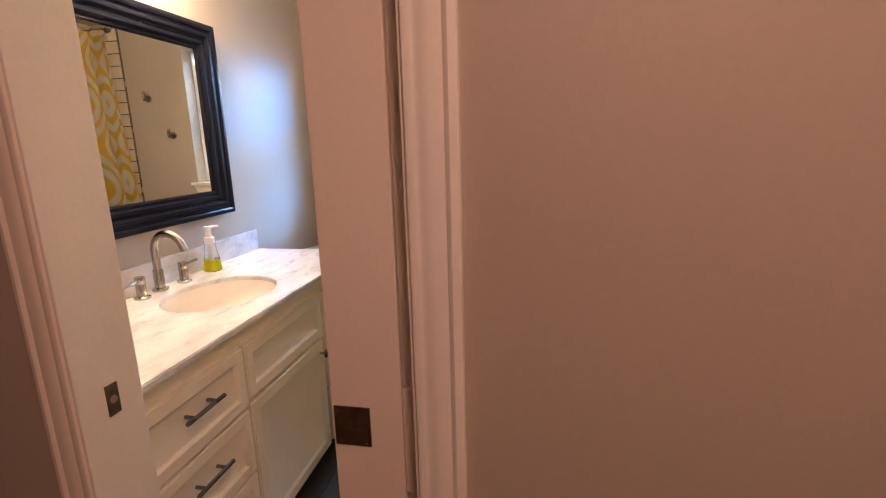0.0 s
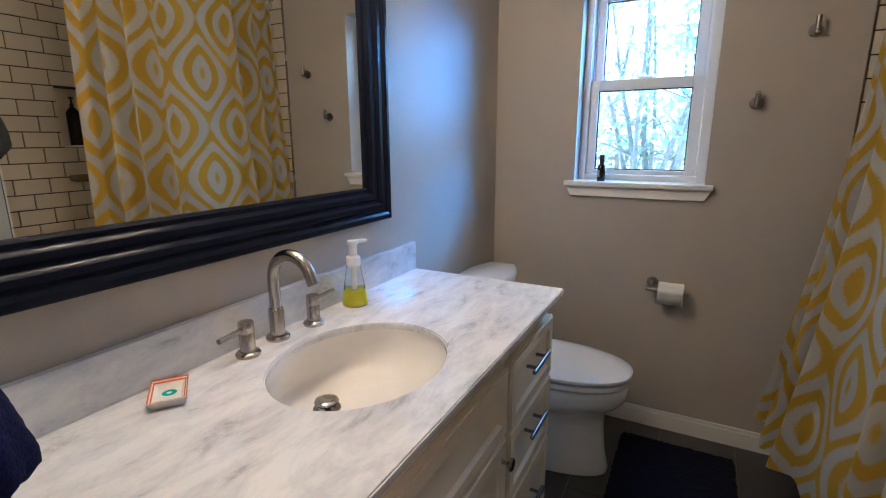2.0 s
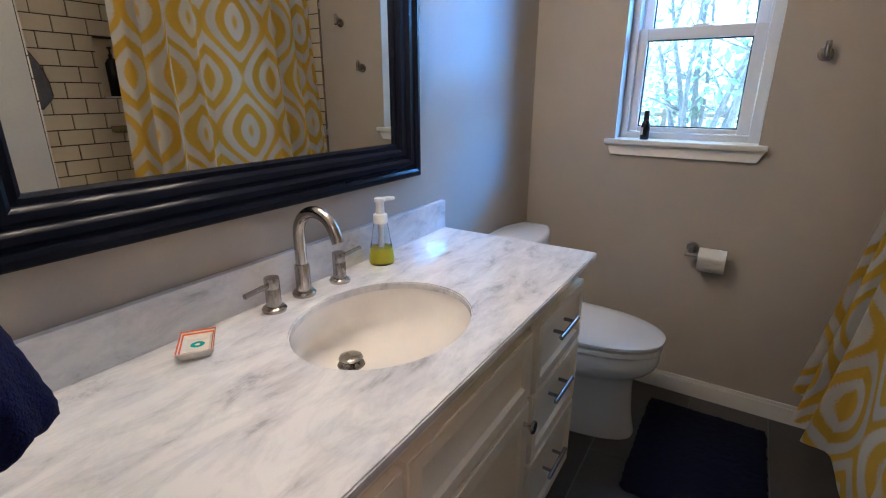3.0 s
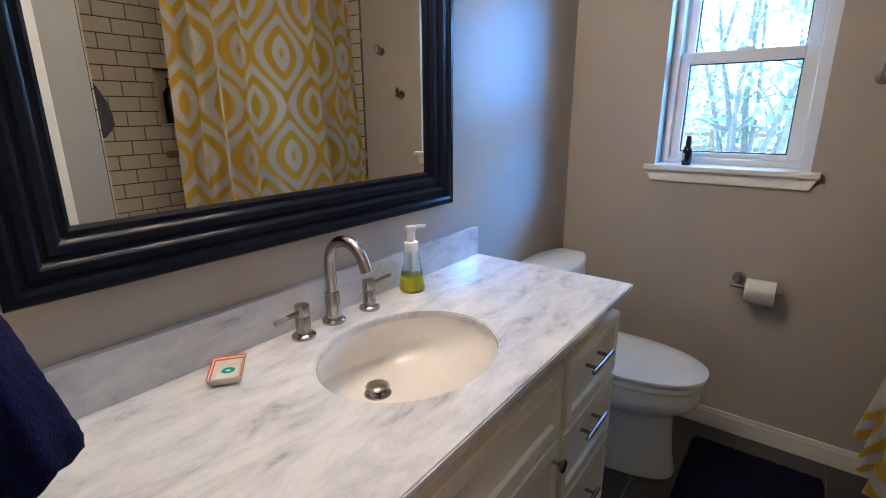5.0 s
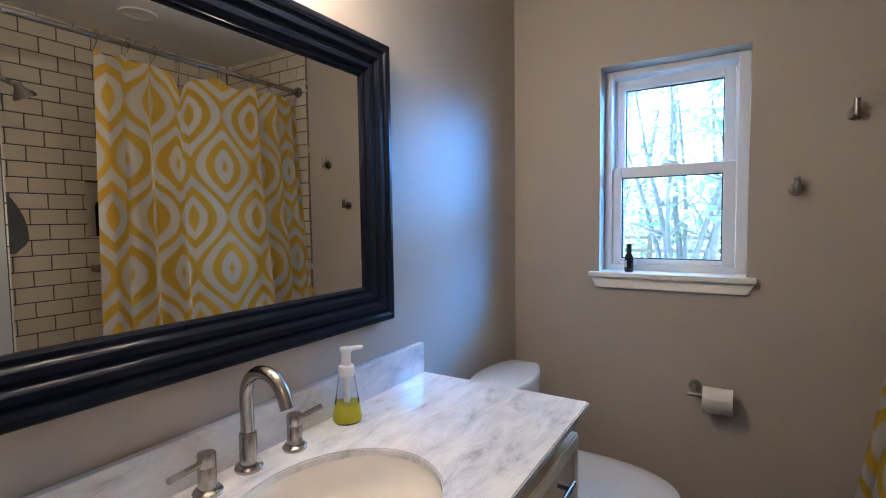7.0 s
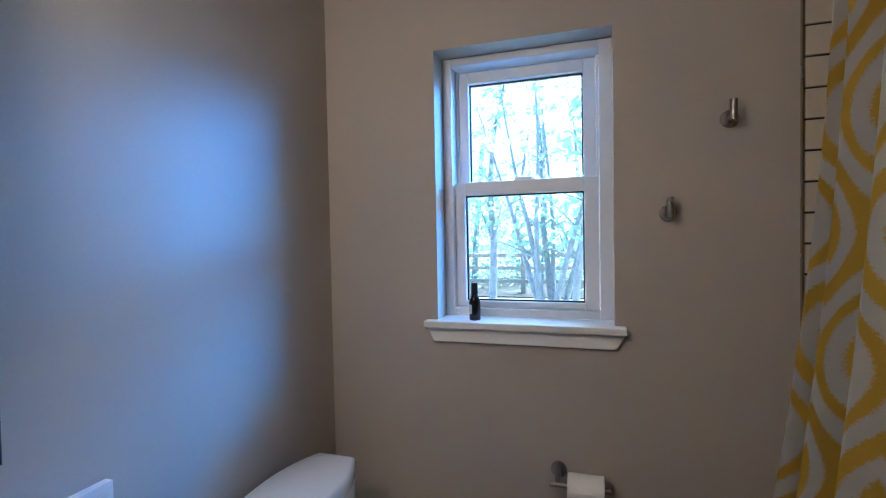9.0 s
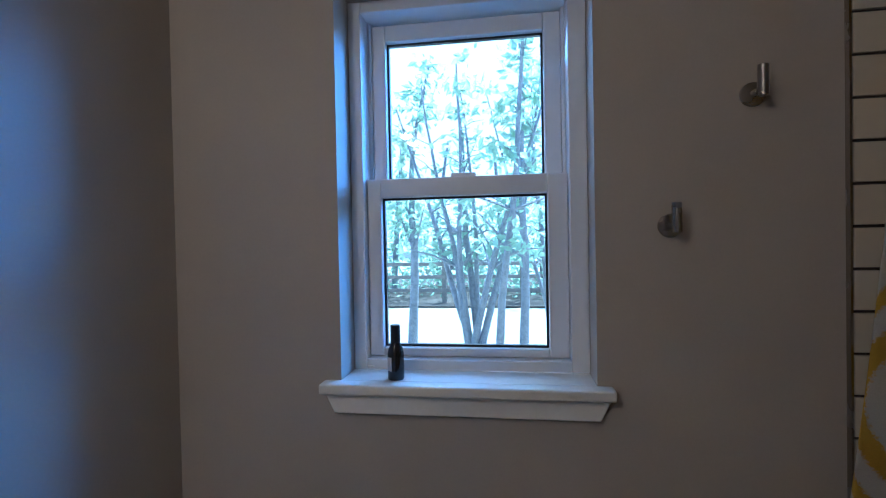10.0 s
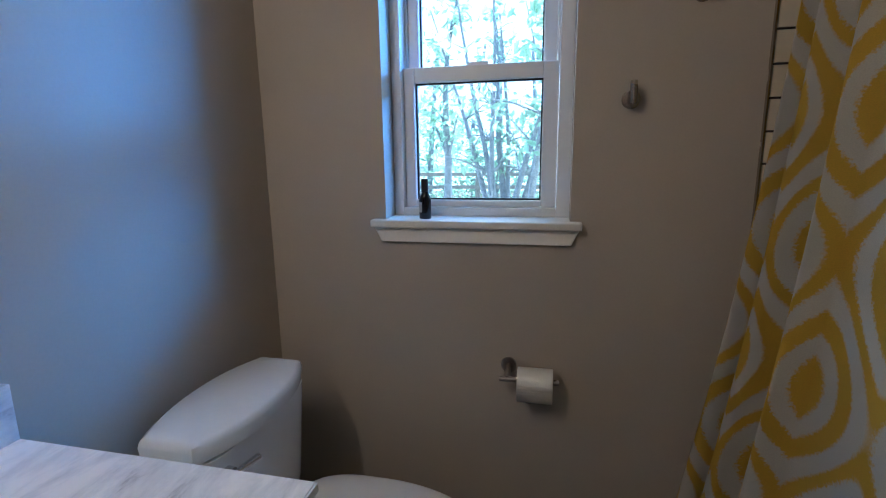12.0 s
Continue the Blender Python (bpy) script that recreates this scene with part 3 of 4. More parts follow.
def sink():
    s = holder("sink", (BX, BY, 0.70), "oval off-white undermount porcelain sink basin", "sink")
    zt = CT - 0.0175
    prof = [(1.08, zt), (1.0, zt), (0.99, zt - 0.012), (0.965, zt - 0.035), (0.92, zt - 0.062), (0.84, zt - 0.088), (0.72, zt - 0.106), (0.55, zt - 0.119), (0.36, zt - 0.127), (0.2, zt - 0.131), (0.11, zt - 0.132), (0.10, zt - 0.15)]
    back = [(0.6, zt - 0.15), (0.97, zt - 0.08), (1.08, zt - 0.01), (1.08, zt)]
    bm = lathe(prof + back, 64, Matrix.Translation((BX, BY, 0)), BA * 1.02, BB_ * 1.02)
    for v in bm.verts:
        v.co.x -= 0.105 * min(1, max(0, (zt - v.co.z) / 0.131)) ** 1.6
    part("basin", bm, BASIN, s, smooth=60)
    dx = BX - 0.108
    zd = zt - 0.132
    part("drain_ring", lathe([(0.0, zd - 0.004), (0.018, zd - 0.004), (0.02, zd + 0.001), (0.031, zd + 0.003), (0.033, zd)], 32, Matrix.Translation((dx, BY, 0))), NICKEL, s, "brushed nickel drain ring", smooth=40)
    part("drain_stopper", lathe([(0, zd - 0.004), (0.008, zd - 0.004), (0.008, zd + 0.012), (0.026, zd + 0.014), (0.0285, zd + 0.018), (0.026, zd + 0.022), (0.015, zd + 0.0245), (0, zd + 0.025)], 32, Matrix.Translation((dx, BY, 0))), NICKEL, s, "domed nickel pop-up stopper", smooth=50)


sink()


def faucet():
    fx, fy = -1.444, 0.888
    f = holder("faucet", (fx, fy, CT), "brushed nickel gooseneck faucet with two lever handles", "faucet")
    part("base", lathe([(0, CT), (0.027, CT), (0.028, CT + 0.006), (0.025, CT + 0.011), (0.0175, CT + 0.013), (0.0175, CT + 0.075), (0.0160, CT + 0.078), (0, CT + 0.078)], 36, Matrix.Translation((fx, fy, 0))), NICKEL, f, smooth=40)
    r, zc = 0.059, CT + 0.150
    pts = [(fx, fy, CT + 0.07), (fx, fy, CT + 0.12)]
    for i in range(17):
        a = math.pi - i * radians(163) / 16
        pts.append((fx + r + r * math.cos(a), fy, zc + r * math.sin(a)))
    d = Vector(pts[-1]) - Vector(pts[-2])
    pts.append(tuple(Vector(pts[-1]) + d.normalized() * 0.02))
    part("spout", tube(pts, [0.0135] * len(pts), 24), NICKEL, f, smooth=40)
    for side in (-1, 1):
        hx, hy = -1.432, fy + side * 0.103 + 0.006
        h = part("handle", lathe([(0, CT), (0.026, CT), (0.027, CT + 0.006), (0.024, CT + 0.010), (0.0165, CT + 0.012), (0.0165, CT + 0.052), (0.0158, CT + 0.0535), (0.0165, CT + 0.055), (0.0165, CT + 0.076), (0.0155, CT + 0.078), (0, CT + 0.078)], 36, Matrix.Translation((hx, hy, 0))), NICKEL, f, smooth=40)
        a, b = Vector((hx, hy, CT + 0.063)), Vector((hx + (0.004 if side > 0 else 0.010), hy + side * 0.076, CT + (0.070 if side > 0 else 0.062)))
        part("lever", rod(bmesh.new(), a, b, 0.0060, 0.0060, 16), NICKEL, h, smooth=40)


faucet()


def soap_dispenser():
    x, y = -1.434, 1.168
    t = Matrix.Translation((x, y, CT))
    s = holder("soap_dispenser", (x, y, CT), "clear foaming soap dispenser with yellow-green soap", "soap dispenser")
    part("liquid", lathe([(0, 0.003), (0.033, 0.003), (0.034, 0.008), (0.0315, 0.03), (0.029, 0.045), (0, 0.045)], 32, t), SOAP, s, "yellow-green liquid soap", smooth=40)
    part("bottle", lathe([(0, 0.0), (0.034, 0.0), (0.0365, 0.004), (0.0360, 0.012), (0.0325, 0.04), (0.026, 0.075), (0.0215, 0.105), (0.020, 0.118), (0.019, 0.118), (0.0205, 0.104), (0.025, 0.075), (0.0305, 0.047), (0.0300, 0.046), (0, 0.046)], 32, t), CLEAR, s, "clear tapered plastic bottle", smooth=40)
    part("dip_tube", rod(bmesh.new(), (x, y, CT + 0.047), (x, y, CT + 0.12), 0.0085, seg=14), WHITEPLASTIC, s, smooth=40)
    p = part("pump", lathe([(0, 0.116), (0.0195, 0.116), (0.0200, 0.119), (0.0200, 0.138), (0.0185, 0.141), (0.0125, 0.143), (0.0115, 0.156), (0.0115, 0.178), (0, 0.178)], 32, t), WHITEPLASTIC, s, "white pump head", smooth=40)
    bm = lathe([(0, 0.176), (0.0145, 0.176), (0.0155, 0.180), (0.015, 0.186), (0, 0.187)], 28, t)
    tube([(x, y, CT + 0.181), (x + 0.012, y + 0.022, CT + 0.1825), (x + 0.02, y + 0.038, CT + 0.181)], [0.0068, 0.006, 0.0048], 12, bm)
    part("nozzle", bm, WHITEPLASTIC, p, smooth=40)


soap_dispenser()


def soap_dish():
    x, y, a = -1.416, 0.600, radians(143.7)
    m = Matrix.Translation((x, y, CT)) @ Matrix.Rotation(a, 4, "Z") @ Matrix.Diagonal((0.93, 1.05, 1, 1))
    s = holder("soap_dish", (x, y, CT), "small square white dish with orange striped rim", "soap dish")

    def ring(h0, z0, h1, z1, bm):
        p = [bm.verts.new(m @ Vector((i * h0[0], j * h0[1], z0))) for i, j in ((-1, -1), (1, -1), (1, 1), (-1, 1))]
        q = [bm.verts.new(m @ Vector((i * h1[0], j * h1[1], z1))) for i, j in ((-1, -1), (1, -1), (1, 1), (-1, 1))]
        for i in range(4):
            bm.faces.new((p[i], p[(i + 1) % 4], q[(i + 1) % 4], q[i]))
        return p, q

    def levels(pairs):
        bm = bmesh.new()
        for (h0, z0), (h1, z1) in zip(pairs, pairs[1:]):
            p, q = ring(h0, z0, h1, z1, bm)
        return bm, q

    bm, q = levels([((0.040, 0.022), 0.0), ((0.050, 0.0305), 0.017), ((0.0495, 0.030), 0.018), ((0.036, 0.019), 0.006)])
    bm.faces.new(q)
    part("dish", bm, DISHWHITE, s)
    for u0, u1 in ((0.80, 0.99), (0.46, 0.66)):
        def lv(u):
            return (0.036 + 0.0135 * u, 0.019 + 0.011 * u), 0.006 + 0.012 * u + 0.0006
        bm, _ = levels([lv(u0), lv(u1)])
        part("orange_stripe", bm, DISHORANGE, s, "orange painted stripe")
    bm = bmesh.new()
    n = 28
    i0 = [bm.verts.new(m @ Vector((0.0045 * math.cos(2 * math.pi * i / n) + 0.006, 0.0045 * math.sin(2 * math.pi * i / n), 0.0068))) for i in range(n)]
    i1 = [bm.verts.new(m @ Vector((0.0130 * math.cos(2 * math.pi * i / n) + 0.006, 0.0120 * math.sin(2 * math.pi * i / n), 0.0068))) for i in range(n)]
    for i in range(n):
        bm.faces.new((i0[i], i1[i], i1[(i + 1) % n], i0[(i + 1) % n]))
    part("teal_ring_mark", bm, DISHTEAL, s, "teal painted ring")
    bm = bmesh.new()
    for i, w in enumerate((0.004, 0.006, 0.003)):
        cuboid(bm, -0.010 - 0.005 * i, -0.0085 - 0.005 * i, -w, w, 0.0062, 0.0068)
    part("dark_lettering_bars", bm, BLACKCAP, s, "small dark lettering")


soap_dish()


# ---- mirror ----
def mirror():
    y0, y1, z0, z1 = 0.318, 1.404, 1.084, 1.868
    mi = holder("mirror", (XL, 0.86, 1.079), "large wall mirror in a stepped glossy black frame", "mirror")
    w = 0.104

    prof = [(0.0, 0.0), (0.0, 0.036), (0.004, 0.041), (0.016, 0.043), (0.024, 0.040), (0.027, 0.034), (0.031, 0.034), (0.036, 0.038), (0.048, 0.038), (0.054, 0.033), (0.057, 0.027), (0.061, 0.027), (0.066, 0.030), (0.078, 0.029), (0.084, 0.024), (0.087, 0.018), (0.091, 0.018), (0.096, 0.020), (0.102, 0.015), (0.102, 0.008)]
    prof = [(o * w / 0.102, h) for o, h in prof]
    bm = bmesh.new()
    rings = []
    for o, h in prof:
        rings.append([bm.verts.new((XL + 0.002 + h, y, z)) for y, z in ((y0 + o, z0 + o), (y1 - o, z0 + o), (y1 - o, z1 - o), (y0 + o, z1 - o))])
    for p, q in zip(rings, rings[1:]):
        for i in range(4):
            bm.faces.new((p[i], p[(i + 1) % 4], q[(i + 1) % 4], q[i]))
    part("frame", bm, FRAMEBLACK, mi, "stepped black lacquered moulding", smooth=28)
    g = box(XL + 0.004, XL + 0.0125, y0 + w - 0.006, y1 - w + 0.006, z0 + w - 0.006, z1 - w + 0.006)
    part("mirror_glass", g, SILVER, mi, "silvered mirror glass")


mirror()


def vanity_light():
    v = holder("vanity_light", (XL, 0.87, 2.13), "three-bulb vanity light bar above the mirror", "wall lamp")
    part("backplate", box(XL + 0.001, XL + 0.03, 0.5, 1.24, 2.12, 2.2, 0.006), NICKEL, v)
    for y in (0.66, 0.87, 1.08):
        part("arm", tube([(XL + 0.03, y, 2.16), (XL + 0.12, y, 2.17), (XL + 0.17, y, 2.155), (XL + 0.17, y, 2.13)], [0.009] * 4, 12), NICKEL, v, smooth=40)
        sh = part("shade", lathe([(0.022, 0.05), (0.03, 0.045), (0.05, 0.0), (0.056, -0.035), (0.054, -0.035), (0.048, 0.0), (0.028, 0.042)], 28, Matrix.Translation((XL + 0.17, y, 2.08))), BULB, v, "frosted glass shade", smooth=50)
        sh.visible_shadow = False


vanity_light()


# ---- toilet ----
def loops(sections, seg=40):
    """Skin a stack of rounded outlines: (centre x, centre y, half x, half y, power, z)."""
    bm = bmesh.new()
    rings = []
    for cx, cy, hx, hy, p, z in sections:
        ring = []
        for i in range(seg):
            a = 2 * math.pi * i / seg
            c, s = math.cos(a), math.sin(a)
            ring.append(bm.verts.new((cx + hx * math.copysign(abs(c) ** (2 / p), c), cy + hy * math.copysign(abs(s) ** (2 / p), s), z)))
        rings.append(ring)
    for p, q in zip(rings, rings[1:]):
        for i in range(seg):
            bm.faces.new((p[i], p[(i + 1) % seg], q[(i + 1) % seg], q[i]))
    bm.faces.new(rings[0][::-1])
    bm.faces.new(rings[-1])
    return bm


def egg(z, x0, x1, hy, bm=None, seg=56):
    """An elongated seat outline from x0 (hinge) to x1 (tip)."""
    out = []
    for i in range(seg):
        a = 2 * math.pi * i / seg
        c, s = math.cos(a), math.sin(a)
        xm = x0 + (x1 - x0) * 0.42
        x = xm + (x1 - xm) * c if c > 0 else xm + (xm - x0) * math.copysign(abs(c) ** 0.55, c)
        out.append((x, 1.967 + hy * math.copysign(abs(s) ** (0.9 if c > 0 else 0.8), s), z))
    return out


def skin(rings):
    bm = bmesh.new()
    vs = [[bm.verts.new(p) for p in r] for r in rings]
    n = len(vs[0])
    for p, q in zip(vs, vs[1:]):
        for i in range(n):
            bm.faces.new((p[i], p[(i + 1) % n], q[(i + 1) % n], q[i]))
    bm.faces.new(vs[0][::-1])
    bm.faces.new(vs[-1])
    return bm


def toilet():
    t = holder("toilet", (-1.15, 1.967, 0), "white porcelain two-piece toilet with the lid closed", "toilet")
    part("tank", loops([(-1.37, 1.967, 0.07, 0.18, 5, 0.40), (-1.367, 1.967, 0.076, 0.192, 5, 0.44), (-1.360, 1.967, 0.088, 0.205, 5, 0.70), (-1.360, 1.967, 0.088, 0.206, 5, 0.7195)]), PORCELAIN, t, smooth=50)

    def lid_ring(g, z):
        """Bowed to the front and, less, to the wall."""
        out = []
        for i in range(49):
            s = -1 + 2 * i / 48
            out.append((-1.303 + g + 0.050 * (1 - abs(s) ** 2.4), 1.967 + s * (0.214 + g), z))
        for i in range(25):
            q = 1 - 2 * i / 24
            out.append((-1.428 - g - 0.046 * (1 - abs(q) ** 2.2), 1.967 + q * (0.214 + g), z))
        return out

    part("tank_lid", skin([lid_ring(-0.006, 0.720), lid_ring(0.0, 0.725), lid_ring(0.002, 0.752), lid_ring(-0.001, 0.764), lid_ring(-0.010, 0.770)]), PORCELAIN, t, smooth=45)
    lv = bmesh.new()
    rod(lv, (-1.280, 1.815, 0.675), (-1.262, 1.815, 0.675), 0.014, 0.012, 20)
    rod(lv, (-1.260, 1.815, 0.675), (-1.250, 1.885, 0.668), 0.006, 0.009, 14)
    part("flush_lever", lv, CHROME, t, "chrome flush lever", smooth=40)
    part("bowl", skin([egg(z, a, b, h) for z, a, b, h in ((0.0, -1.36, -0.812, 0.118), (0.02, -1.36, -0.809, 0.12), (0.10, -1.34, -0.828, 0.110), (0.21, -1.34, -0.838, 0.108), (0.25, -1.35, -0.836, 0.116), (0.28, -1.36, -0.822, 0.140), (0.305, -1.37, -0.786, 0.168), (0.33, -1.38, -0.764, 0.180), (0.352, -1.38, -0.756, 0.184), (0.392, -1.38, -0.756, 0.183), (0.397, -1.38, -0.761, 0.18))]), PORCELAIN, t, smooth=60)
    part("seat", skin([egg(z, a, b, h) for z, a, b, h in ((0.3975, -1.25, -0.81, 0.125), (0.4045, -1.25, -0.81, 0.125), (0.405, -1.27, -0.764, 0.172), (0.408, -1.275, -0.751, 0.183), (0.427, -1.275, -0.750, 0.184), (0.430, -1.27, -0.760, 0.174), (0.4305, -1.25, -0.81, 0.125), (0.4345, -1.25, -0.81, 0.125))]), PORCELAIN, t, smooth=60)
    part("seat_lid", skin([egg(z, a, b, h) for z, a, b, h in ((0.435, -1.25, -0.81, 0.125), (0.4355, -1.272, -0.753, 0.180), (0.439, -1.275, -0.746, 0.186), (0.449, -1.275, -0.746, 0.186), (0.455, -1.26, -0.760, 0.172), (0.459, -1.22, -0.815, 0.12), (0.460, -1.15, -0.915, 0.05))]), PORCELAIN, t, smooth=60)
    for s in (-0.07, 0.07):
        part("hinge", box(-1.288, -1.255, 1.967 + s - 0.02, 1.967 + s + 0.02, 0.399, 0.449, 0.006), PORCELAIN, t)


toilet()


# ---- fixtures on the window wall ----
def robe_hook(x, z):
    h = holder("robe_hook", (x, YF, z), "brushed nickel robe hook on the painted wall", "hook", group="robe hooks")
    part("rosette", lathe([(0, 0), (0.0225, 0), (0.0235, 0.003), (0.0225, 0.007), (0.012, 0.009), (0, 0.009)], 32, pose(x, YF, z, 90, 0, 0)), HOOKMETAL, h, smooth=40)
    part("arm", rod(bmesh.new(), (x, YF - 0.008, z), (x, YF - 0.040, z), 0.0065, seg=16), HOOKMETAL, h, smooth=40)
    part("pin", lathe([(0, -0.014), (0.0082, -0.014), (0.0092, -0.013), (0.0092, 0.042), (0.0082, 0.043), (0, 0.043)], 24, Matrix.Translation((x, YF - 0.044, z))), HOOKMETAL, h, smooth=40)


robe_hook(-0.279, 1.709)
robe_hook(-0.430, 1.463)


def paper_holder():
    x, z = -0.735, 0.705
    h = holder("toilet_paper_holder", (x, YF, z), "brushed nickel toilet paper holder with a single arm", "paper holder")
    part("rosette", lathe([(0, 0), (0.0235, 0), (0.0245, 0.003), (0.0235, 0.007), (0.011, 0.009), (0, 0.009)], 32, pose(x, YF, z, 90, 0, 0)), HOOKMETAL, h, smooth=40)
    part("post", rod(bmesh.new(), (x, YF - 0.008, z), (x, YF - 0.066, z - 0.014), 0.008, seg=16), HOOKMETAL, h, smooth=40)
    part("bar", rod(bmesh.new(), (x - 0.022, YF - 0.066, z - 0.017), (x + 0.147, YF - 0.066, z - 0.017), 0.0078, seg=18), HOOKMETAL, h, smooth=40)


paper_holder()


def paper_roll():
    x0, yc, zc, r = -0.705, YF - 0.066, 0.676, 0.049
    m = pose(x0, yc, zc, 0, 90, 0)
    p = holder("toilet_paper_roll", (x0 + 0.05, yc, zc), "partly used white toilet paper roll on its bar", "toilet paper")
    part("paper", lathe([(0.021, 0.0), (r - 0.002, 0.0), (r, 0.002), (r, 0.098), (r - 0.002, 0.10), (0.021, 0.10), (0.021, 0.0)], 40, m), PAPER, p, smooth=40)
    part("core", lathe([(0.0208, 0.001), (0.0208, 0.099), (0.0195, 0.099), (0.0195, 0.001), (0.0208, 0.001)], 32, m), CARD, p, smooth=40)
    bm = bmesh.new()
    for i in range(9):
        a = radians(20 - i * 9)
        bm.verts.new((x0 + 0.001, yc - (r + 0.0012) * math.cos(a), zc + (r + 0.0012) * math.sin(a)))
        bm.verts.new((x0 + 0.099, yc - (r + 0.0012) * math.cos(a), zc + (r + 0.0012) * math.sin(a)))
    bm.verts.ensure_lookup_table()
    for i in range(8):
        bm.faces.new([bm.verts[j] for j in (2 * i, 2 * i + 1, 2 * i + 3, 2 * i + 2)])
    bmesh.ops.solidify(bm, geom=bm.faces[:], thickness=0.0006)
    part("loose_sheet", bm, PAPER, p)


paper_roll()


def sill_bottle():
    x, y, z = -0.992, 2.418, 1.143
    b = holder("small_bottle", (x, y, z), "small black glass bottle with a tall cap", "bottle")
    t = Matrix.Translation((x, y, z))
    part("bottle", lathe([(0, 0), (0.0165, 0), (0.018, 0.003), (0.018, 0.055), (0.016, 0.066), (0.011, 0.076), (0.0095, 0.082), (0, 0.082)], 28, t), BLACKGLASS, b, smooth=40)
    part("cap", lathe([(0, 0.080), (0.0108, 0.080), (0.011, 0.083), (0.0105, 0.117), (0.009, 0.1185), (0, 0.1185)], 24, t), BLACKCAP, b, smooth=40)
    bm = bmesh.new()
    for i in range(5):
        a = radians(205 + i * 12)
        for zz in (0.02, 0.05):
            bm.verts.new((x + 0.0184 * math.cos(a), y + 0.0184 * math.sin(a), z + zz))
    bm.verts.ensure_lookup_table()
    for i in range(4):
        bm.faces.new([bm.verts[j] for j in (2 * i, 2 * i + 2, 2 * i + 3, 2 * i + 1)])
    part("label", bm, LABEL, b, "small pale label")


sill_bottle()


# ---- textiles ----
def bath_mat():
    x0, x1, y0, y1 = -0.795, -0.345, 1.645, 2.258
    bm = bmesh.new()
    nx, ny = 46, 64
    grid = []
    for i in range(nx + 1):
        row = []
        for j in range(ny + 1):
            u, v = i / nx, j / ny
            edge = min(u, 1 - u) * (x1 - x0), min(v, 1 - v) * (y1 - y0)
            e = min(edge)
            x, y = x0 + u * (x1 - x0), y0 + v * (y1 - y0)
            cr = 0.03
            if edge[0] < cr and edge[1] < cr:
                k = math.hypot(cr - edge[0], cr - edge[1])
                if k > cr:
                    x += math.copysign((cr - edge[0]) * (1 - cr / k), 0.5 - u)
                    y += math.copysign((cr - edge[1]) * (1 - cr / k), 0.5 - v)
            h = 0.004 + 0.018 * min(1, e / 0.015) ** 0.5 + random.uniform(-0.003, 0.003) * min(1, e / 0.01)
            wob = random.uniform(-0.003, 0.003)
            row.append(bm.verts.new((x + wob, y + random.uniform(-0.003, 0.003), h + 0.002)))
        grid.append(row)
    for i in range(nx):
        for j in range(ny):
            bm.faces.new((grid[i][j], grid[i + 1][j], grid[i + 1][j + 1], grid[i][j + 1]))
    rim = [grid[i][0] for i in range(nx)] + [grid[nx][j] for j in range(ny)] + [grid[i][ny] for i in range(nx, 0, -1)] + [grid[0][j] for j in range(ny, 0, -1)]
    low = [bm.verts.new((v.co.x, v.co.y, 0.001)) for v in rim]
    n = len(rim)
    for i in range(n):
        bm.faces.new((rim[i], low[i], low[(i + 1) % n], rim[(i + 1) % n]))
    bm.faces.new(low)
    thing("bath_mat", bm, NAVYMAT, "thick dark navy bath mat on the tile floor", "bath mat", smooth=80)


bath_mat()


def hand_towel():
    tx = -1.15
    t = holder("hand_towel", (tx, YB + 0.03, 1.36), "dark navy terry towel hanging in folds beside the mirror", "towel")
    bm = bmesh.new()
    nz, na = 60, 72
    rings = []
    for i in range(nz + 1):
        k = i / nz
        z = 1.36 - 0.33 * k
        w = 0.030 + 0.066 * min(1, k * 1.25) ** 0.8
        d = 0.014 + 0.036 * min(1, k * 1.1) ** 1.1
        if k > 0.93:
            q = math.sqrt(max(0.0, 1 - ((k - 0.93) / 0.075) ** 2))
            w, d = w * (0.72 + 0.28 * q), d * (0.62 + 0.38 * q)
        ring = []
        for j in range(na):
            a = 2 * math.pi * j / na
            fold = 1 + 0.07 * math.sin(6 * a + 1.5 * k) * k + random.uniform(-0.018, 0.018)
            ring.append(bm.verts.new((tx + w * fold * math.cos(a), YB + 0.003 + d + d * fold * math.sin(a) * 0.97, z + 0.012 * math.sin(2 * a + 1) * k + random.uniform(-0.001, 0.001))))
        rings.append(ring)
    for p, q in zip(rings, rings[1:]):
        for j in range(na):
            bm.faces.new((p[j], p[(j + 1) % na], q[(j + 1) % na], q[j]))
    bm.faces.new(rings[0][::-1])
    bm.faces.new(rings[-1])
    part("cloth", bm, NAVY, t, smooth=80)
    hk = rod(bmesh.new(), (tx, YB, 1.37), (tx, YB + 0.045, 1.37), 0.008, seg=14)
    rod(hk, (tx, YB + 0.04, 1.355), (tx, YB + 0.04, 1.40), 0.01, seg=16)
    part("hook", hk, NICKEL, t, "brushed nickel hook", smooth=40)


hand_towel()

ROD_X, ROD_Z = -0.053, 2.165
RINGS = 9


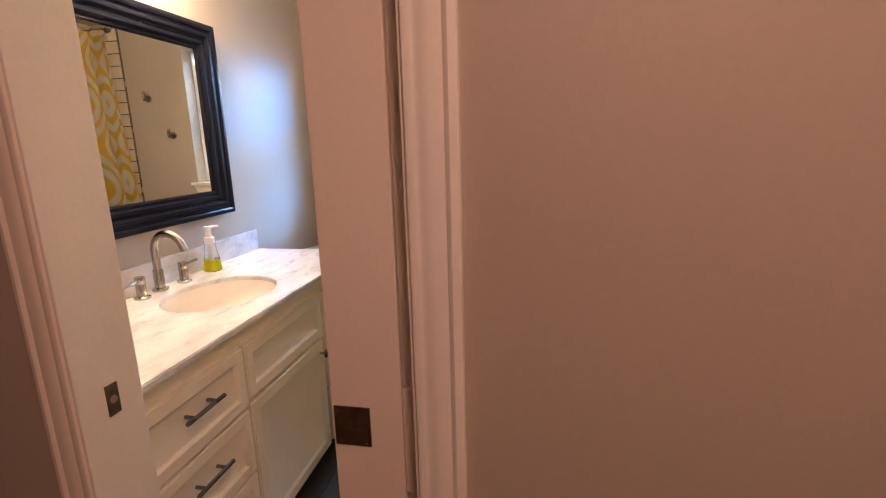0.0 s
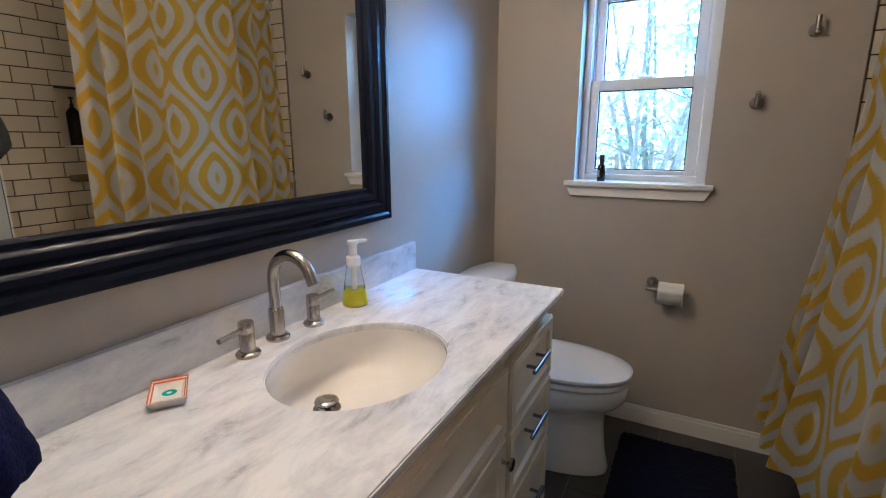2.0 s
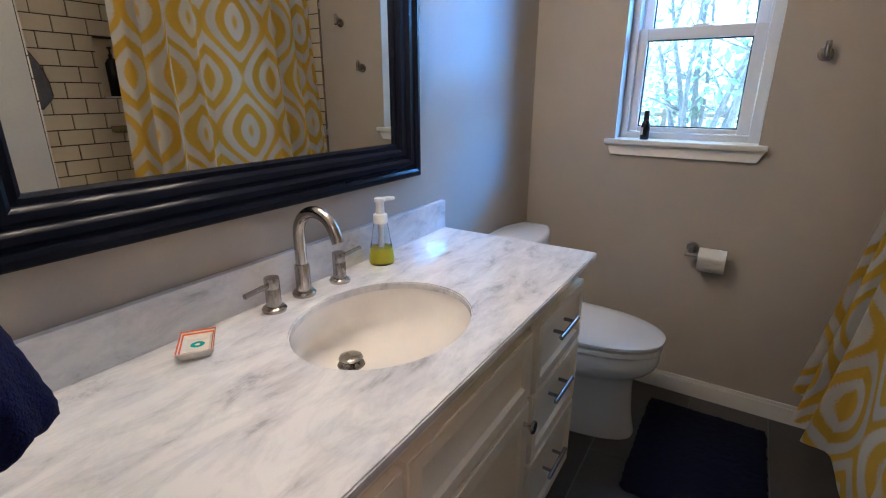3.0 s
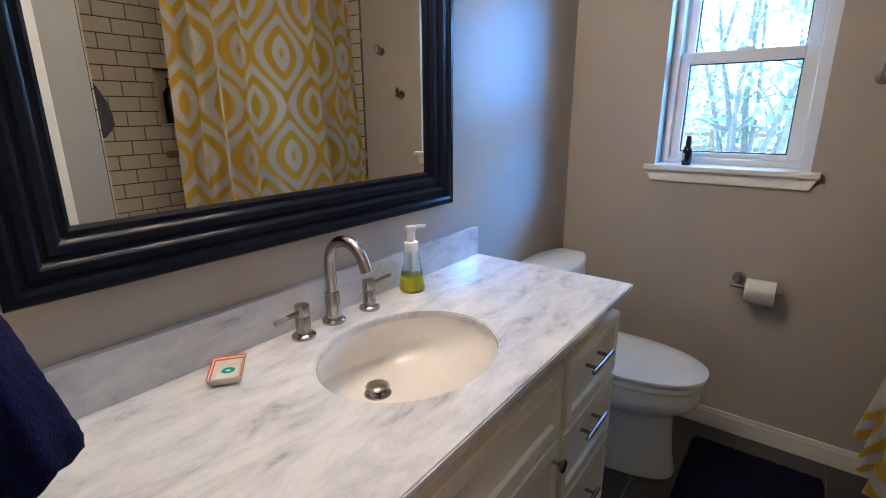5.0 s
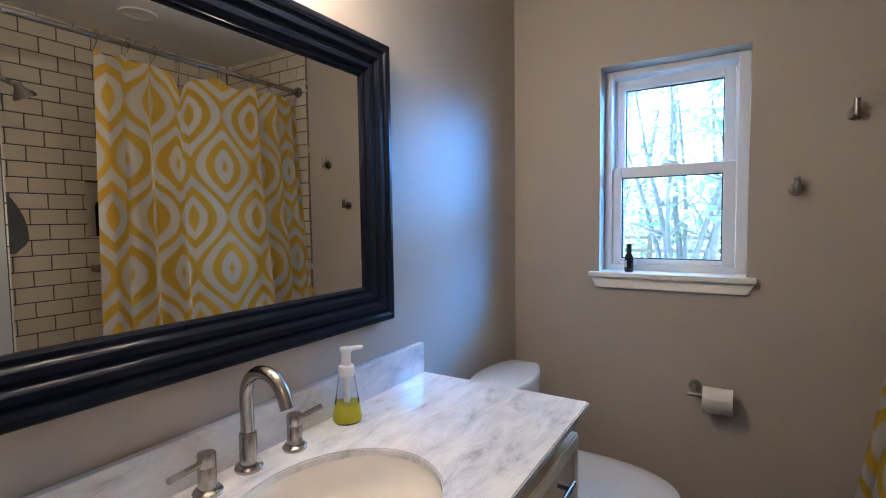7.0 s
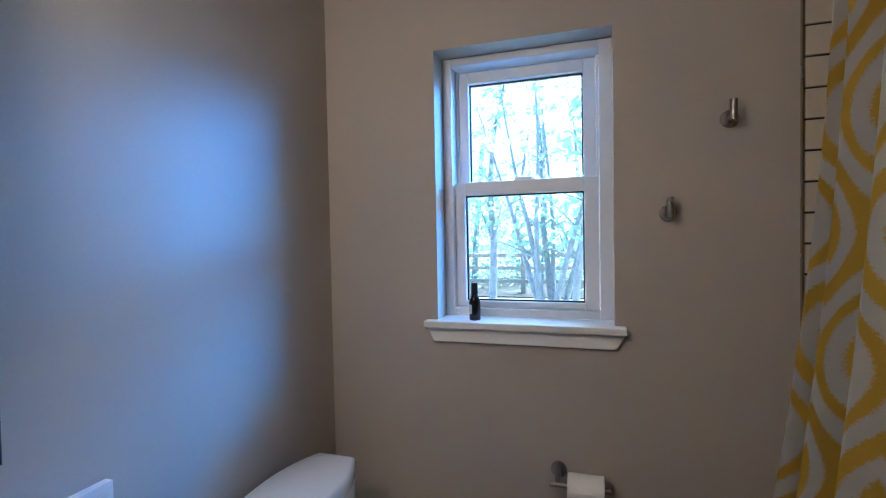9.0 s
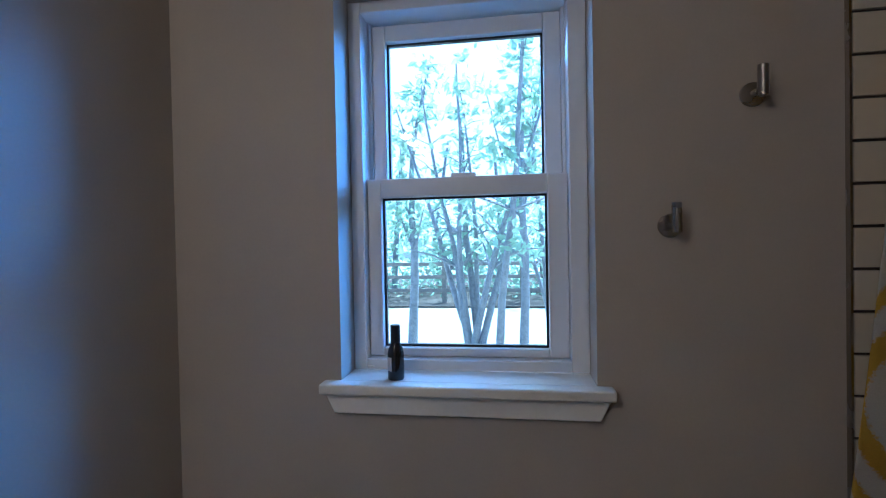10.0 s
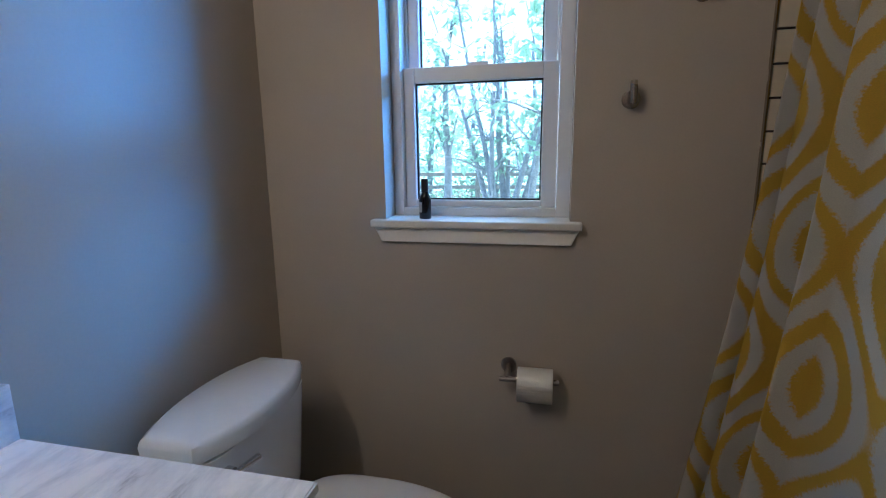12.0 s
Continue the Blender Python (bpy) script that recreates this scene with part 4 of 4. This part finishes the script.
def shower_curtain():
    c = holder("shower_curtain", (ROD_X, 1.7, 0.15), "yellow and white ogee patterned cotton shower curtain, half drawn", "shower curtain")
    bm = bmesh.new()
    layer = bm.loops.layers.uv.new("UVMap")
    ns, nz, width = 300, 60, 1.75
    z0, z1 = 0.13, 2.128
    where = {}

    def place(s, k):
        """s along the cloth from the window end, k from hem to top."""
        drop = 1 - k
        # gathered at both ends, one flat panel between
        f = 0.80 * s if s < 0.40 else 0.32 + 1.676 * (s - 0.40) if s < 0.585 else 0.63 + 0.892 * (s - 0.585)
        flat = math.exp(-((s - 0.4925) / 0.105) ** 4)
        y = 2.355 - 1.055 * f + 0.03 * drop * math.sin(4 * f + 1)
        x = ROD_X - 0.21 * drop ** 1.7 * (1 - 0.85 * f)
        amp = (0.046 + 0.012 * drop) * (0.35 + 0.65 * min(1, s / 0.2)) * (1 - 0.85 * flat)
        ph = 2 * math.pi * (7.4 * s + 0.22 * math.sin(5.5 * s + 0.6))
        x += amp * math.sin(ph) + (0.008 * math.sin(2.3 * ph + 1.2 * drop)) * (1 - flat)
        y += (0.017 * math.sin(ph + 1.3) + 0.010 * drop * math.sin(2 * ph)) * (1 - flat)
        sag = 0.035 * abs(math.sin(math.pi * s * (RINGS - 1))) * k ** 14 + 0.17 * math.exp(-((s - 0.640) / 0.040) ** 2) * k ** 6
        z = z0 + (z1 - z0) * k - sag + 0.02 * (1 - k) * s
        if s < 0.22:
            z += 0.11 * (0.22 - s) / 0.22 * (1 - k)
        return x, min(y, YF - 0.025), z

    for i in range(ns + 1):
        for j in range(nz + 1):
            where[i, j] = bm.verts.new(place(i / ns, j / nz))
    for i in range(ns):
        for j in range(nz):
            f = bm.faces.new((where[i, j], where[i + 1, j], where[i + 1, j + 1], where[i, j + 1]))
            for lp, (a, b) in zip(f.loops, ((i, j), (i + 1, j), (i + 1, j + 1), (i, j + 1))):
                lp[layer].uv = (a / ns * width, b / nz * (z1 - z0))
    bmesh.ops.solidify(bm, geom=bm.faces[:], thickness=0.0012)
    part("cloth", bm, CURTAIN, c, smooth=80)
    for i in range(RINGS):
        x, y, z = place(i / (RINGS - 1), 1.0)
        pts = [(ROD_X + 0.019 * math.cos(a), y, ROD_Z + 0.004 + 0.022 * math.sin(a)) for a in [radians(-60 + 300 * q / 16) for q in range(17)]]
        pts = [(x, y, z - 0.012)] + pts[::-1]
        part("ring_hook", tube(pts, [0.0018] * len(pts), 6), NICKEL, c, "metal curtain ring", smooth=40)


shower_curtain()


def curtain_rod():
    r = holder("curtain_rod", (ROD_X, 1.65, ROD_Z), "brushed nickel shower curtain rod", "curtain rod")
    part("rod", rod(bmesh.new(), (ROD_X, YP1 + 0.012, ROD_Z), (ROD_X, YF - 0.012, ROD_Z), 0.0125, seg=20), NICKEL, r, smooth=40)
    for y, a in ((YF - 0.011, 90), (YP1 + 0.011, -90)):
        part("flange", lathe([(0, 0), (0.032, 0), (0.032, 0.004), (0.02, 0.012), (0.018, 0.03), (0, 0.03)], 28, pose(ROD_X, y, ROD_Z, a, 0, 0)), NICKEL, r, smooth=40)


curtain_rod()


# ---- tub alcove ----
def bathtub():
    x0, x1, y0, y1, h = -0.098, XR - 0.012, YP1 + 0.012, YF - 0.012, 0.40
    t = holder("bathtub", ((x0 + x1) / 2, 1.63, 0), "white enamelled bathtub behind the curtain", "bathtub")
    bm = box(x0, x1, y0, y1, 0, h, 0.02, 3)
    bm.normal_update()
    f = max((f for f in bm.faces if f.normal.z > 0.95), key=lambda f: f.calc_area())
    bmesh.ops.inset_region(bm, faces=[f], thickness=0.05)
    bmesh.ops.inset_region(bm, faces=[f], thickness=0.03, depth=-0.06)
    bmesh.ops.inset_region(bm, faces=[f], thickness=0.05, depth=-0.26)
    part("tub", bm, TUB, t, smooth=40)


bathtub()


def shower_head():
    x = 0.08
    s = holder("shower_fixture", (x, YP1 + 0.012, 1.92), "nickel shower head on the tiled stub wall", "shower head")
    part("arm", tube([(x, YP1 + 0.012, 1.93), (x, YP1 + 0.06, 1.95), (x, YP1 + 0.12, 1.93)], [0.010] * 3, 12), HOOKMETAL, s, smooth=40)
    part("head", lathe([(0, 0.02), (0.012, 0.02), (0.018, 0.0), (0.04, -0.03), (0.042, -0.042), (0, -0.042)], 28, pose(x, YP1 + 0.13, 1.92, 28, 0, 0)), HOOKMETAL, s, smooth=40)


shower_head()


def wash_cloth():
    bm = bmesh.new()
    rings = []
    for i in range(18):
        k = i / 17
        w, z = 0.010 + 0.050 * math.sin(min(1, k * 1.3) * math.pi / 2) * (1 if k < 0.85 else 1 - (k - 0.85) * 3), 1.56 - 0.30 * k
        rings.append([(0.09 + 0.02 * math.cos(a) + random.uniform(-0.002, 0.002), YP1 + 0.014 + w + w * math.sin(a), z) for a in [2 * math.pi * j / 16 for j in range(16)]])
    thing("wash_cloth", skin(rings), GREYCLOTH, "dark grey wash cloth hanging in the shower", "wash cloth", smooth=70)


wash_cloth()

def shampoo_bottle(y, h, r):
    b = holder("pump_bottle", (XR + 0.04, y, NZ0 + 0.01), "tall black pump bottle in the tiled niche", "bottle", group="shower bottles")
    t = Matrix.Translation((XR + 0.04, y, NZ0 + 0.012))
    part("bottle", lathe([(0, 0), (r, 0), (r + 0.001, 0.004), (r + 0.001, h - 0.03), (r * 0.7, h - 0.01), (0.012, h), (0, h)], 24, t), BLACKGLASS, b, smooth=40)
    part("pump", lathe([(0, h), (0.010, h), (0.010, h + 0.02), (0.005, h + 0.022), (0.005, h + 0.045), (0.012, h + 0.047), (0.012, h + 0.056), (0, h + 0.056)], 16, t), BLACKCAP, b, smooth=40)


shampoo_bottle(1.60, 0.2, 0.032)
shampoo_bottle(1.70, 0.19, 0.03)
structure("niche_back", box(XR + 0.084, XR + 0.0895, NY0 + 0.002, NY1 - 0.002, NZ0 + 0.012, NZ1 - 0.002), NICHETILE, "pale glazed back of the shower niche", "wall")
structure("niche_shelf", box(XR - 0.012, XR + 0.09, NY0, NY1, NZ0, NZ0 + 0.011, 0.002), MARBLE, "pale stone shelf of the tiled shower niche", "shelf")
soap_shelf = holder("corner_shelf", (XR, 1.6, 1.115), "small clear wall shelf under the niche", "shelf")
part("ledge", box(XR - 0.08, XR - 0.008, NY0, NY1, 1.112, 1.118, 0.002), CLEAR, soap_shelf)
part("bracket", box(XR - 0.012, XR - 0.008, NY0, NY1, 1.118, 1.15, 0.001), NICKEL, soap_shelf)

can = holder("recessed_light", (0.25, 1.62, CEIL), "white recessed ceiling light over the tub, off", "ceiling light")
part("trim_ring", lathe([(0.055, 0.0), (0.085, -0.001), (0.083, -0.008), (0.06, -0.008), (0.055, 0.0)], 32, Matrix.Translation((0.25, 1.62, CEIL))), TRIM, can, smooth=40)
part("lens", lathe([(0, -0.003), (0.057, -0.003), (0.057, -0.001), (0, -0.001)], 32, Matrix.Translation((0.25, 1.62, CEIL))), WHITEPLASTIC, can)

# ---- outdoors ----
GZ = -0.42
HAZE = bpy.data.materials.new("pale_sky_haze")
HAZE.use_nodes = True
_h = HAZE.node_tree.nodes["Principled BSDF"]
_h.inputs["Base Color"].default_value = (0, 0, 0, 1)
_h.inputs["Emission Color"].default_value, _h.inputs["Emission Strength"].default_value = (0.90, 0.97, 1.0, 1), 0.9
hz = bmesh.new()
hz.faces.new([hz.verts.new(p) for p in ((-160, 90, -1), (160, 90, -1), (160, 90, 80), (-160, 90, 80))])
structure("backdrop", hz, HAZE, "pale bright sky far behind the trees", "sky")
gr = bmesh.new()
for a, b, c, d in ((-400, 400, 2.6, 600), (-400, -6, -400, 2.6), (6, 400, -400, 2.6)):
    gr.faces.new([gr.verts.new(p) for p in ((a, c, GZ), (b, c, GZ), (b, d, GZ), (a, d, GZ))])
structure("ground", gr, GROUND, "sunlit pale ground outside the window", "ground")
ext = bmesh.new()
cuboid(ext, -6, WX0, 2.6, 2.66, GZ, 2.9)
cuboid(ext, WX1, 6, 2.6, 2.66, GZ, 2.9)
cuboid(ext, WX0, WX1, 2.6, 2.66, GZ, WZ0)
cuboid(ext, WX0, WX1, 2.6, 2.66, WZ1, 2.9)
structure("exterior_wall", ext, SIDING, "outside face of the house wall around the window", "wall")
# unseen eave slab, run out to y 3.7 so no sun enters the window
structure("roof", box(-6, 6, -3, 3.7, 2.9, 3.05), SIDING, "unseen flat eave slab, extended to keep direct sun out of the window", "roof")
FY = 15.5


def rail_fence():
    f = holder("rail_fence", (-3, FY, GZ), "dark weathered wooden rail fence across the yard", "fence")
    for i in range(9):
        x = -12 + i * 2.3
        part("post", box(x - 0.07, x + 0.07, FY - 0.06, FY + 0.06, GZ, GZ + 1.35, 0.01), FENCEWOOD, f)
    for z in (0.42, 0.82, 1.2):
        part("rail", box(-12, 7, FY - 0.09, FY - 0.06, GZ + z - 0.055, GZ + z + 0.055, 0.006), FENCEWOOD, f)


rail_fence()
structure("mulch_bed", box(-20, 16, FY - 0.8, FY + 9, GZ + 0.004, GZ + 0.05), MULCH, "brown mulch bed below the fence", "ground")


def leaf_cloud(rng, centres, count, size):
    """Many small bent leaves scattered about limb ends."""
    verts, faces = [], []
    for _ in range(count):
        c, spread = centres[rng.randrange(len(centres))]
        p = Vector(c) + Vector((rng.gauss(0, spread), rng.gauss(0, spread), rng.gauss(0, spread * 0.8)))
        d = Vector((rng.gauss(0, 1), rng.gauss(0, 1), rng.gauss(-0.5, 0.6))).normalized()
        w = d.orthogonal().normalized()
        n = d.cross(w)
        ang = rng.uniform(0, 6.28)
        w = (w * math.cos(ang) + n * math.sin(ang)).normalized()
        n = d.cross(w)
        l = size * rng.uniform(0.6, 1.4)
        b = len(verts)
        verts += [p, p + d * l * 0.5 + w * l * 0.22 + n * l * 0.06, p + d * l, p + d * l * 0.5 - w * l * 0.22 + n * l * 0.06]
        faces.append((b, b + 1, b + 2, b + 3))
    me = bpy.data.meshes.new("crown")
    me.from_pydata(verts, [], faces)
    me.materials.append(LEAF)
    return me


def tree(name, x, y, stems, height, leaves, seed, size=0.165, r0=0.045, fork=True):
    rng = random.Random(seed)
    t = holder(name, (x, y, GZ), "slender multi-stemmed tree with thin grey trunks and sparse leaves" if stems > 1 else "slender grey-barked tree with forked limbs and sparse leaves", "tree", group="trees outside the window")
    tips = []
    trunk = bmesh.new()
    for s in range(stems):
        lean = Vector((rng.uniform(-0.30, 0.30), rng.uniform(-0.15, 0.15), 1)) if stems > 1 else Vector((rng.uniform(-0.04, 0.04), 0.02, 1))
        p = Vector((x + rng.uniform(-0.12, 0.12) * (stems > 1), y + rng.uniform(-0.1, 0.1) * (stems > 1), GZ - 0.05))
        pts, rad = [p.copy()], [r0 * rng.uniform(0.8, 1.2)]
        n = 9
        for i in range(n):
            lean += Vector((rng.gauss(0, 0.05), rng.gauss(0, 0.05), 0))
            p = p + lean.normalized() * height / n
            pts.append(p.copy())
            rad.append(rad[0] * (1 - 0.8 * (i + 1) / n))
        tube(pts, rad, 8, trunk)
        for i in range(3, n + 1):
            for _ in range(2 if fork else 1):
                d = Vector((rng.gauss(0, 1), rng.gauss(0, 0.8), rng.uniform(0.3, 1.1))).normalized()
                l = rng.uniform(0.35, 1.0) * (1.3 - i / n)
                q = [pts[i], pts[i] + d * l * 0.5 + Vector((0, 0, 0.03)), pts[i] + d * l + Vector((0, 0, -0.02))]
                tube(q, [rad[i] * 0.5, rad[i] * 0.35, 0.003], 6, trunk)
                tips += [(tuple(q[1]), 0.10), (tuple(q[2]), 0.13)]
    part("trunk", trunk, BARK, t, "smooth grey trunks", smooth=60)
    cr = new("crown", leaf_cloud(rng, tips, leaves, size))
    cr.parent, cr.matrix_parent_inverse = t, Matrix.Translation((-x, -y, -GZ))


tree("tree", -1.36, 8.6, 7, 4.6, 620, 3, r0=0.055)
tree("tree", -0.93, 7.6, 1, 5.2, 300, 5, r0=0.050)
tree("tree", -0.62, 8.0, 1, 5.0, 300, 8, r0=0.065)
tree("tree", -2.50, 9.5, 1, 5.2, 420, 12, r0=0.105)
tree("tree", -0.05, 9.0, 2, 4.6, 320, 14)
tree("tree", -4.2, 10.5, 5, 4.8, 650, 16)
rng0 = random.Random(40)
hedge = new("woodland", leaf_cloud(rng0, [((rng0.uniform(-16, 10), FY + rng0.uniform(1.0, 6), GZ + rng0.uniform(0.1, 3.6)), 0.6) for _ in range(300)], 17000, 0.22))
tagged(hedge, "sunlit green undergrowth and far trees behind the fence", "woodland", kind="stuff")
for i in range(14):
    rr = random.Random(100 + i)
    bx = -13 + i * 1.5 + rr.uniform(-0.5, 0.5)
    by = FY + rr.uniform(1.5, 6)
    thing("far_trunk", tube([(bx, by, GZ), (bx + rr.uniform(-0.2, 0.2), by, GZ + 2), (bx + rr.uniform(-0.5, 0.5), by, GZ + 6)], [0.12, 0.10, 0.05], 8), BARK, "far tree trunk behind the fence", "tree", group="far trunks", smooth=60)

# ---- tiles ----
def tile_mesh(w, d, h, name, mat, bevel):
    bm = box(-w / 2, w / 2, -d / 2, d / 2, 0, h)
    bm.normal_update()
    topf = [f for f in bm.faces if f.normal.z > 0.9]
    bmesh.ops.bevel(bm, geom=list(topf[0].edges), offset=bevel, segments=1, affect="EDGES")
    return finish(name, bm, mat, 0)


def lay(name, me, parent, m):
    ob = new(name, me)
    ob.parent = parent
    ob.matrix_parent_inverse = parent.matrix_basis.inverted()
    ob.matrix_basis = m
    return ob


bpy.context.view_layer.update()
floor = holder("floor", (-0.5, 1.3, 0), "dark slate grey rectangular floor tiles with pale grout", "floor", kind="structure")
cache = {}
for i in range(-2, 4):
    for j in range(-2, 4):
        xa, xb = -0.937 + 0.2995 * i, -0.937 + 0.2995 * (i + 1)
        ya = 1.793 + 0.60 * (j - 2) + (0.30 if i % 2 else 0.0)
        yb = ya + 0.60
        xa, xb, ya, yb = max(xa, XL), min(xb, -0.06), max(ya, YB - 0.19), min(yb, YF)
        if xb - xa < 0.02 or yb - ya < 0.02:
            continue
        key = (round(xb - xa, 3), round(yb - ya, 3))
        if key not in cache:
            cache[key] = tile_mesh(xb - xa - 0.004, yb - ya - 0.004, 0.006, "floor_tile", FLOORTILE, 0.001)
        lay("floor_tile", cache[key], floor, pose((xa + xb) / 2, (ya + yb) / 2, -0.006))

def subway(parent, along, across, a0, a1, z0, z1, turn, seed):
    """Running-bond subway tiles on an upright plane; along is the axis, across the plane's place."""
    rows = int(math.ceil((z1 - z0) / PITCH))
    made = {}
    for r in range(rows):
        za, zb = z0 + r * PITCH, min(z0 + (r + 1) * PITCH, z1)
        a = a0 - (LONG / 2 if r % 2 else 0)
        while a < a1 - 0.004:
            s, e = max(a, a0), min(a + LONG, a1)
            a += LONG
            if e - s < 0.012 or zb - za < 0.012:
                continue
            if along == "y" and NZ0 - 0.01 < za < NZ1 - 0.01:
                if s >= NY0 - 0.005 and e <= NY1 + 0.005:
                    continue
                if s < NY0 < e:
                    e = NY0
                elif s < NY1 < e:
                    s = NY1
                if e - s < 0.012:
                    continue
            key = (round(e - s, 3), round(zb - za, 3))
            if key not in made:
                made[key] = tile_mesh(e - s - 0.0055, zb - za - 0.0055, 0.008, "wall_tile", WALLTILE, 0.0012)
            mid, zm = (s + e) / 2, (za + zb) / 2
            at = (mid, across, zm) if along == "x" else (across, mid, zm)
            lay("wall_tile", made[key], parent, pose(*at, *turn))


gb = structure("tile_backing_window", box(TX + 0.004, XR, YF - 0.005, YF - 0.0005, 0.40, CEIL), DARKGROUT, "dark grout behind the tiles beside the tub", "wall")
subway(gb, "x", YF - 0.004, TX + 0.004, XR - 0.01, TZ, CEIL, (90, 0, 0), 1)
structure("tile_edge_trim", box(TX, TX + 0.004, YF - 0.013, YF, 0.09, CEIL), NICKEL, "thin metal edge trim beside the tiles", "trim")
subway(WALLTUB, "y", XR + 0.001, YP1 + 0.01, YF - 0.014, TZ, CEIL, (90, 0, -90), 2)
gs = structure("tile_backing_stub", box(TX + 0.004, XR, YP1 + 0.0005, YP1 + 0.005, 0.40, CEIL), DARKGROUT, "dark grout on the stub wall beside the shower head", "wall")
subway(gs, "x", YP1 + 0.004, TX + 0.006, XR - 0.01, TZ, CEIL, (-90, 0, 0), 3)
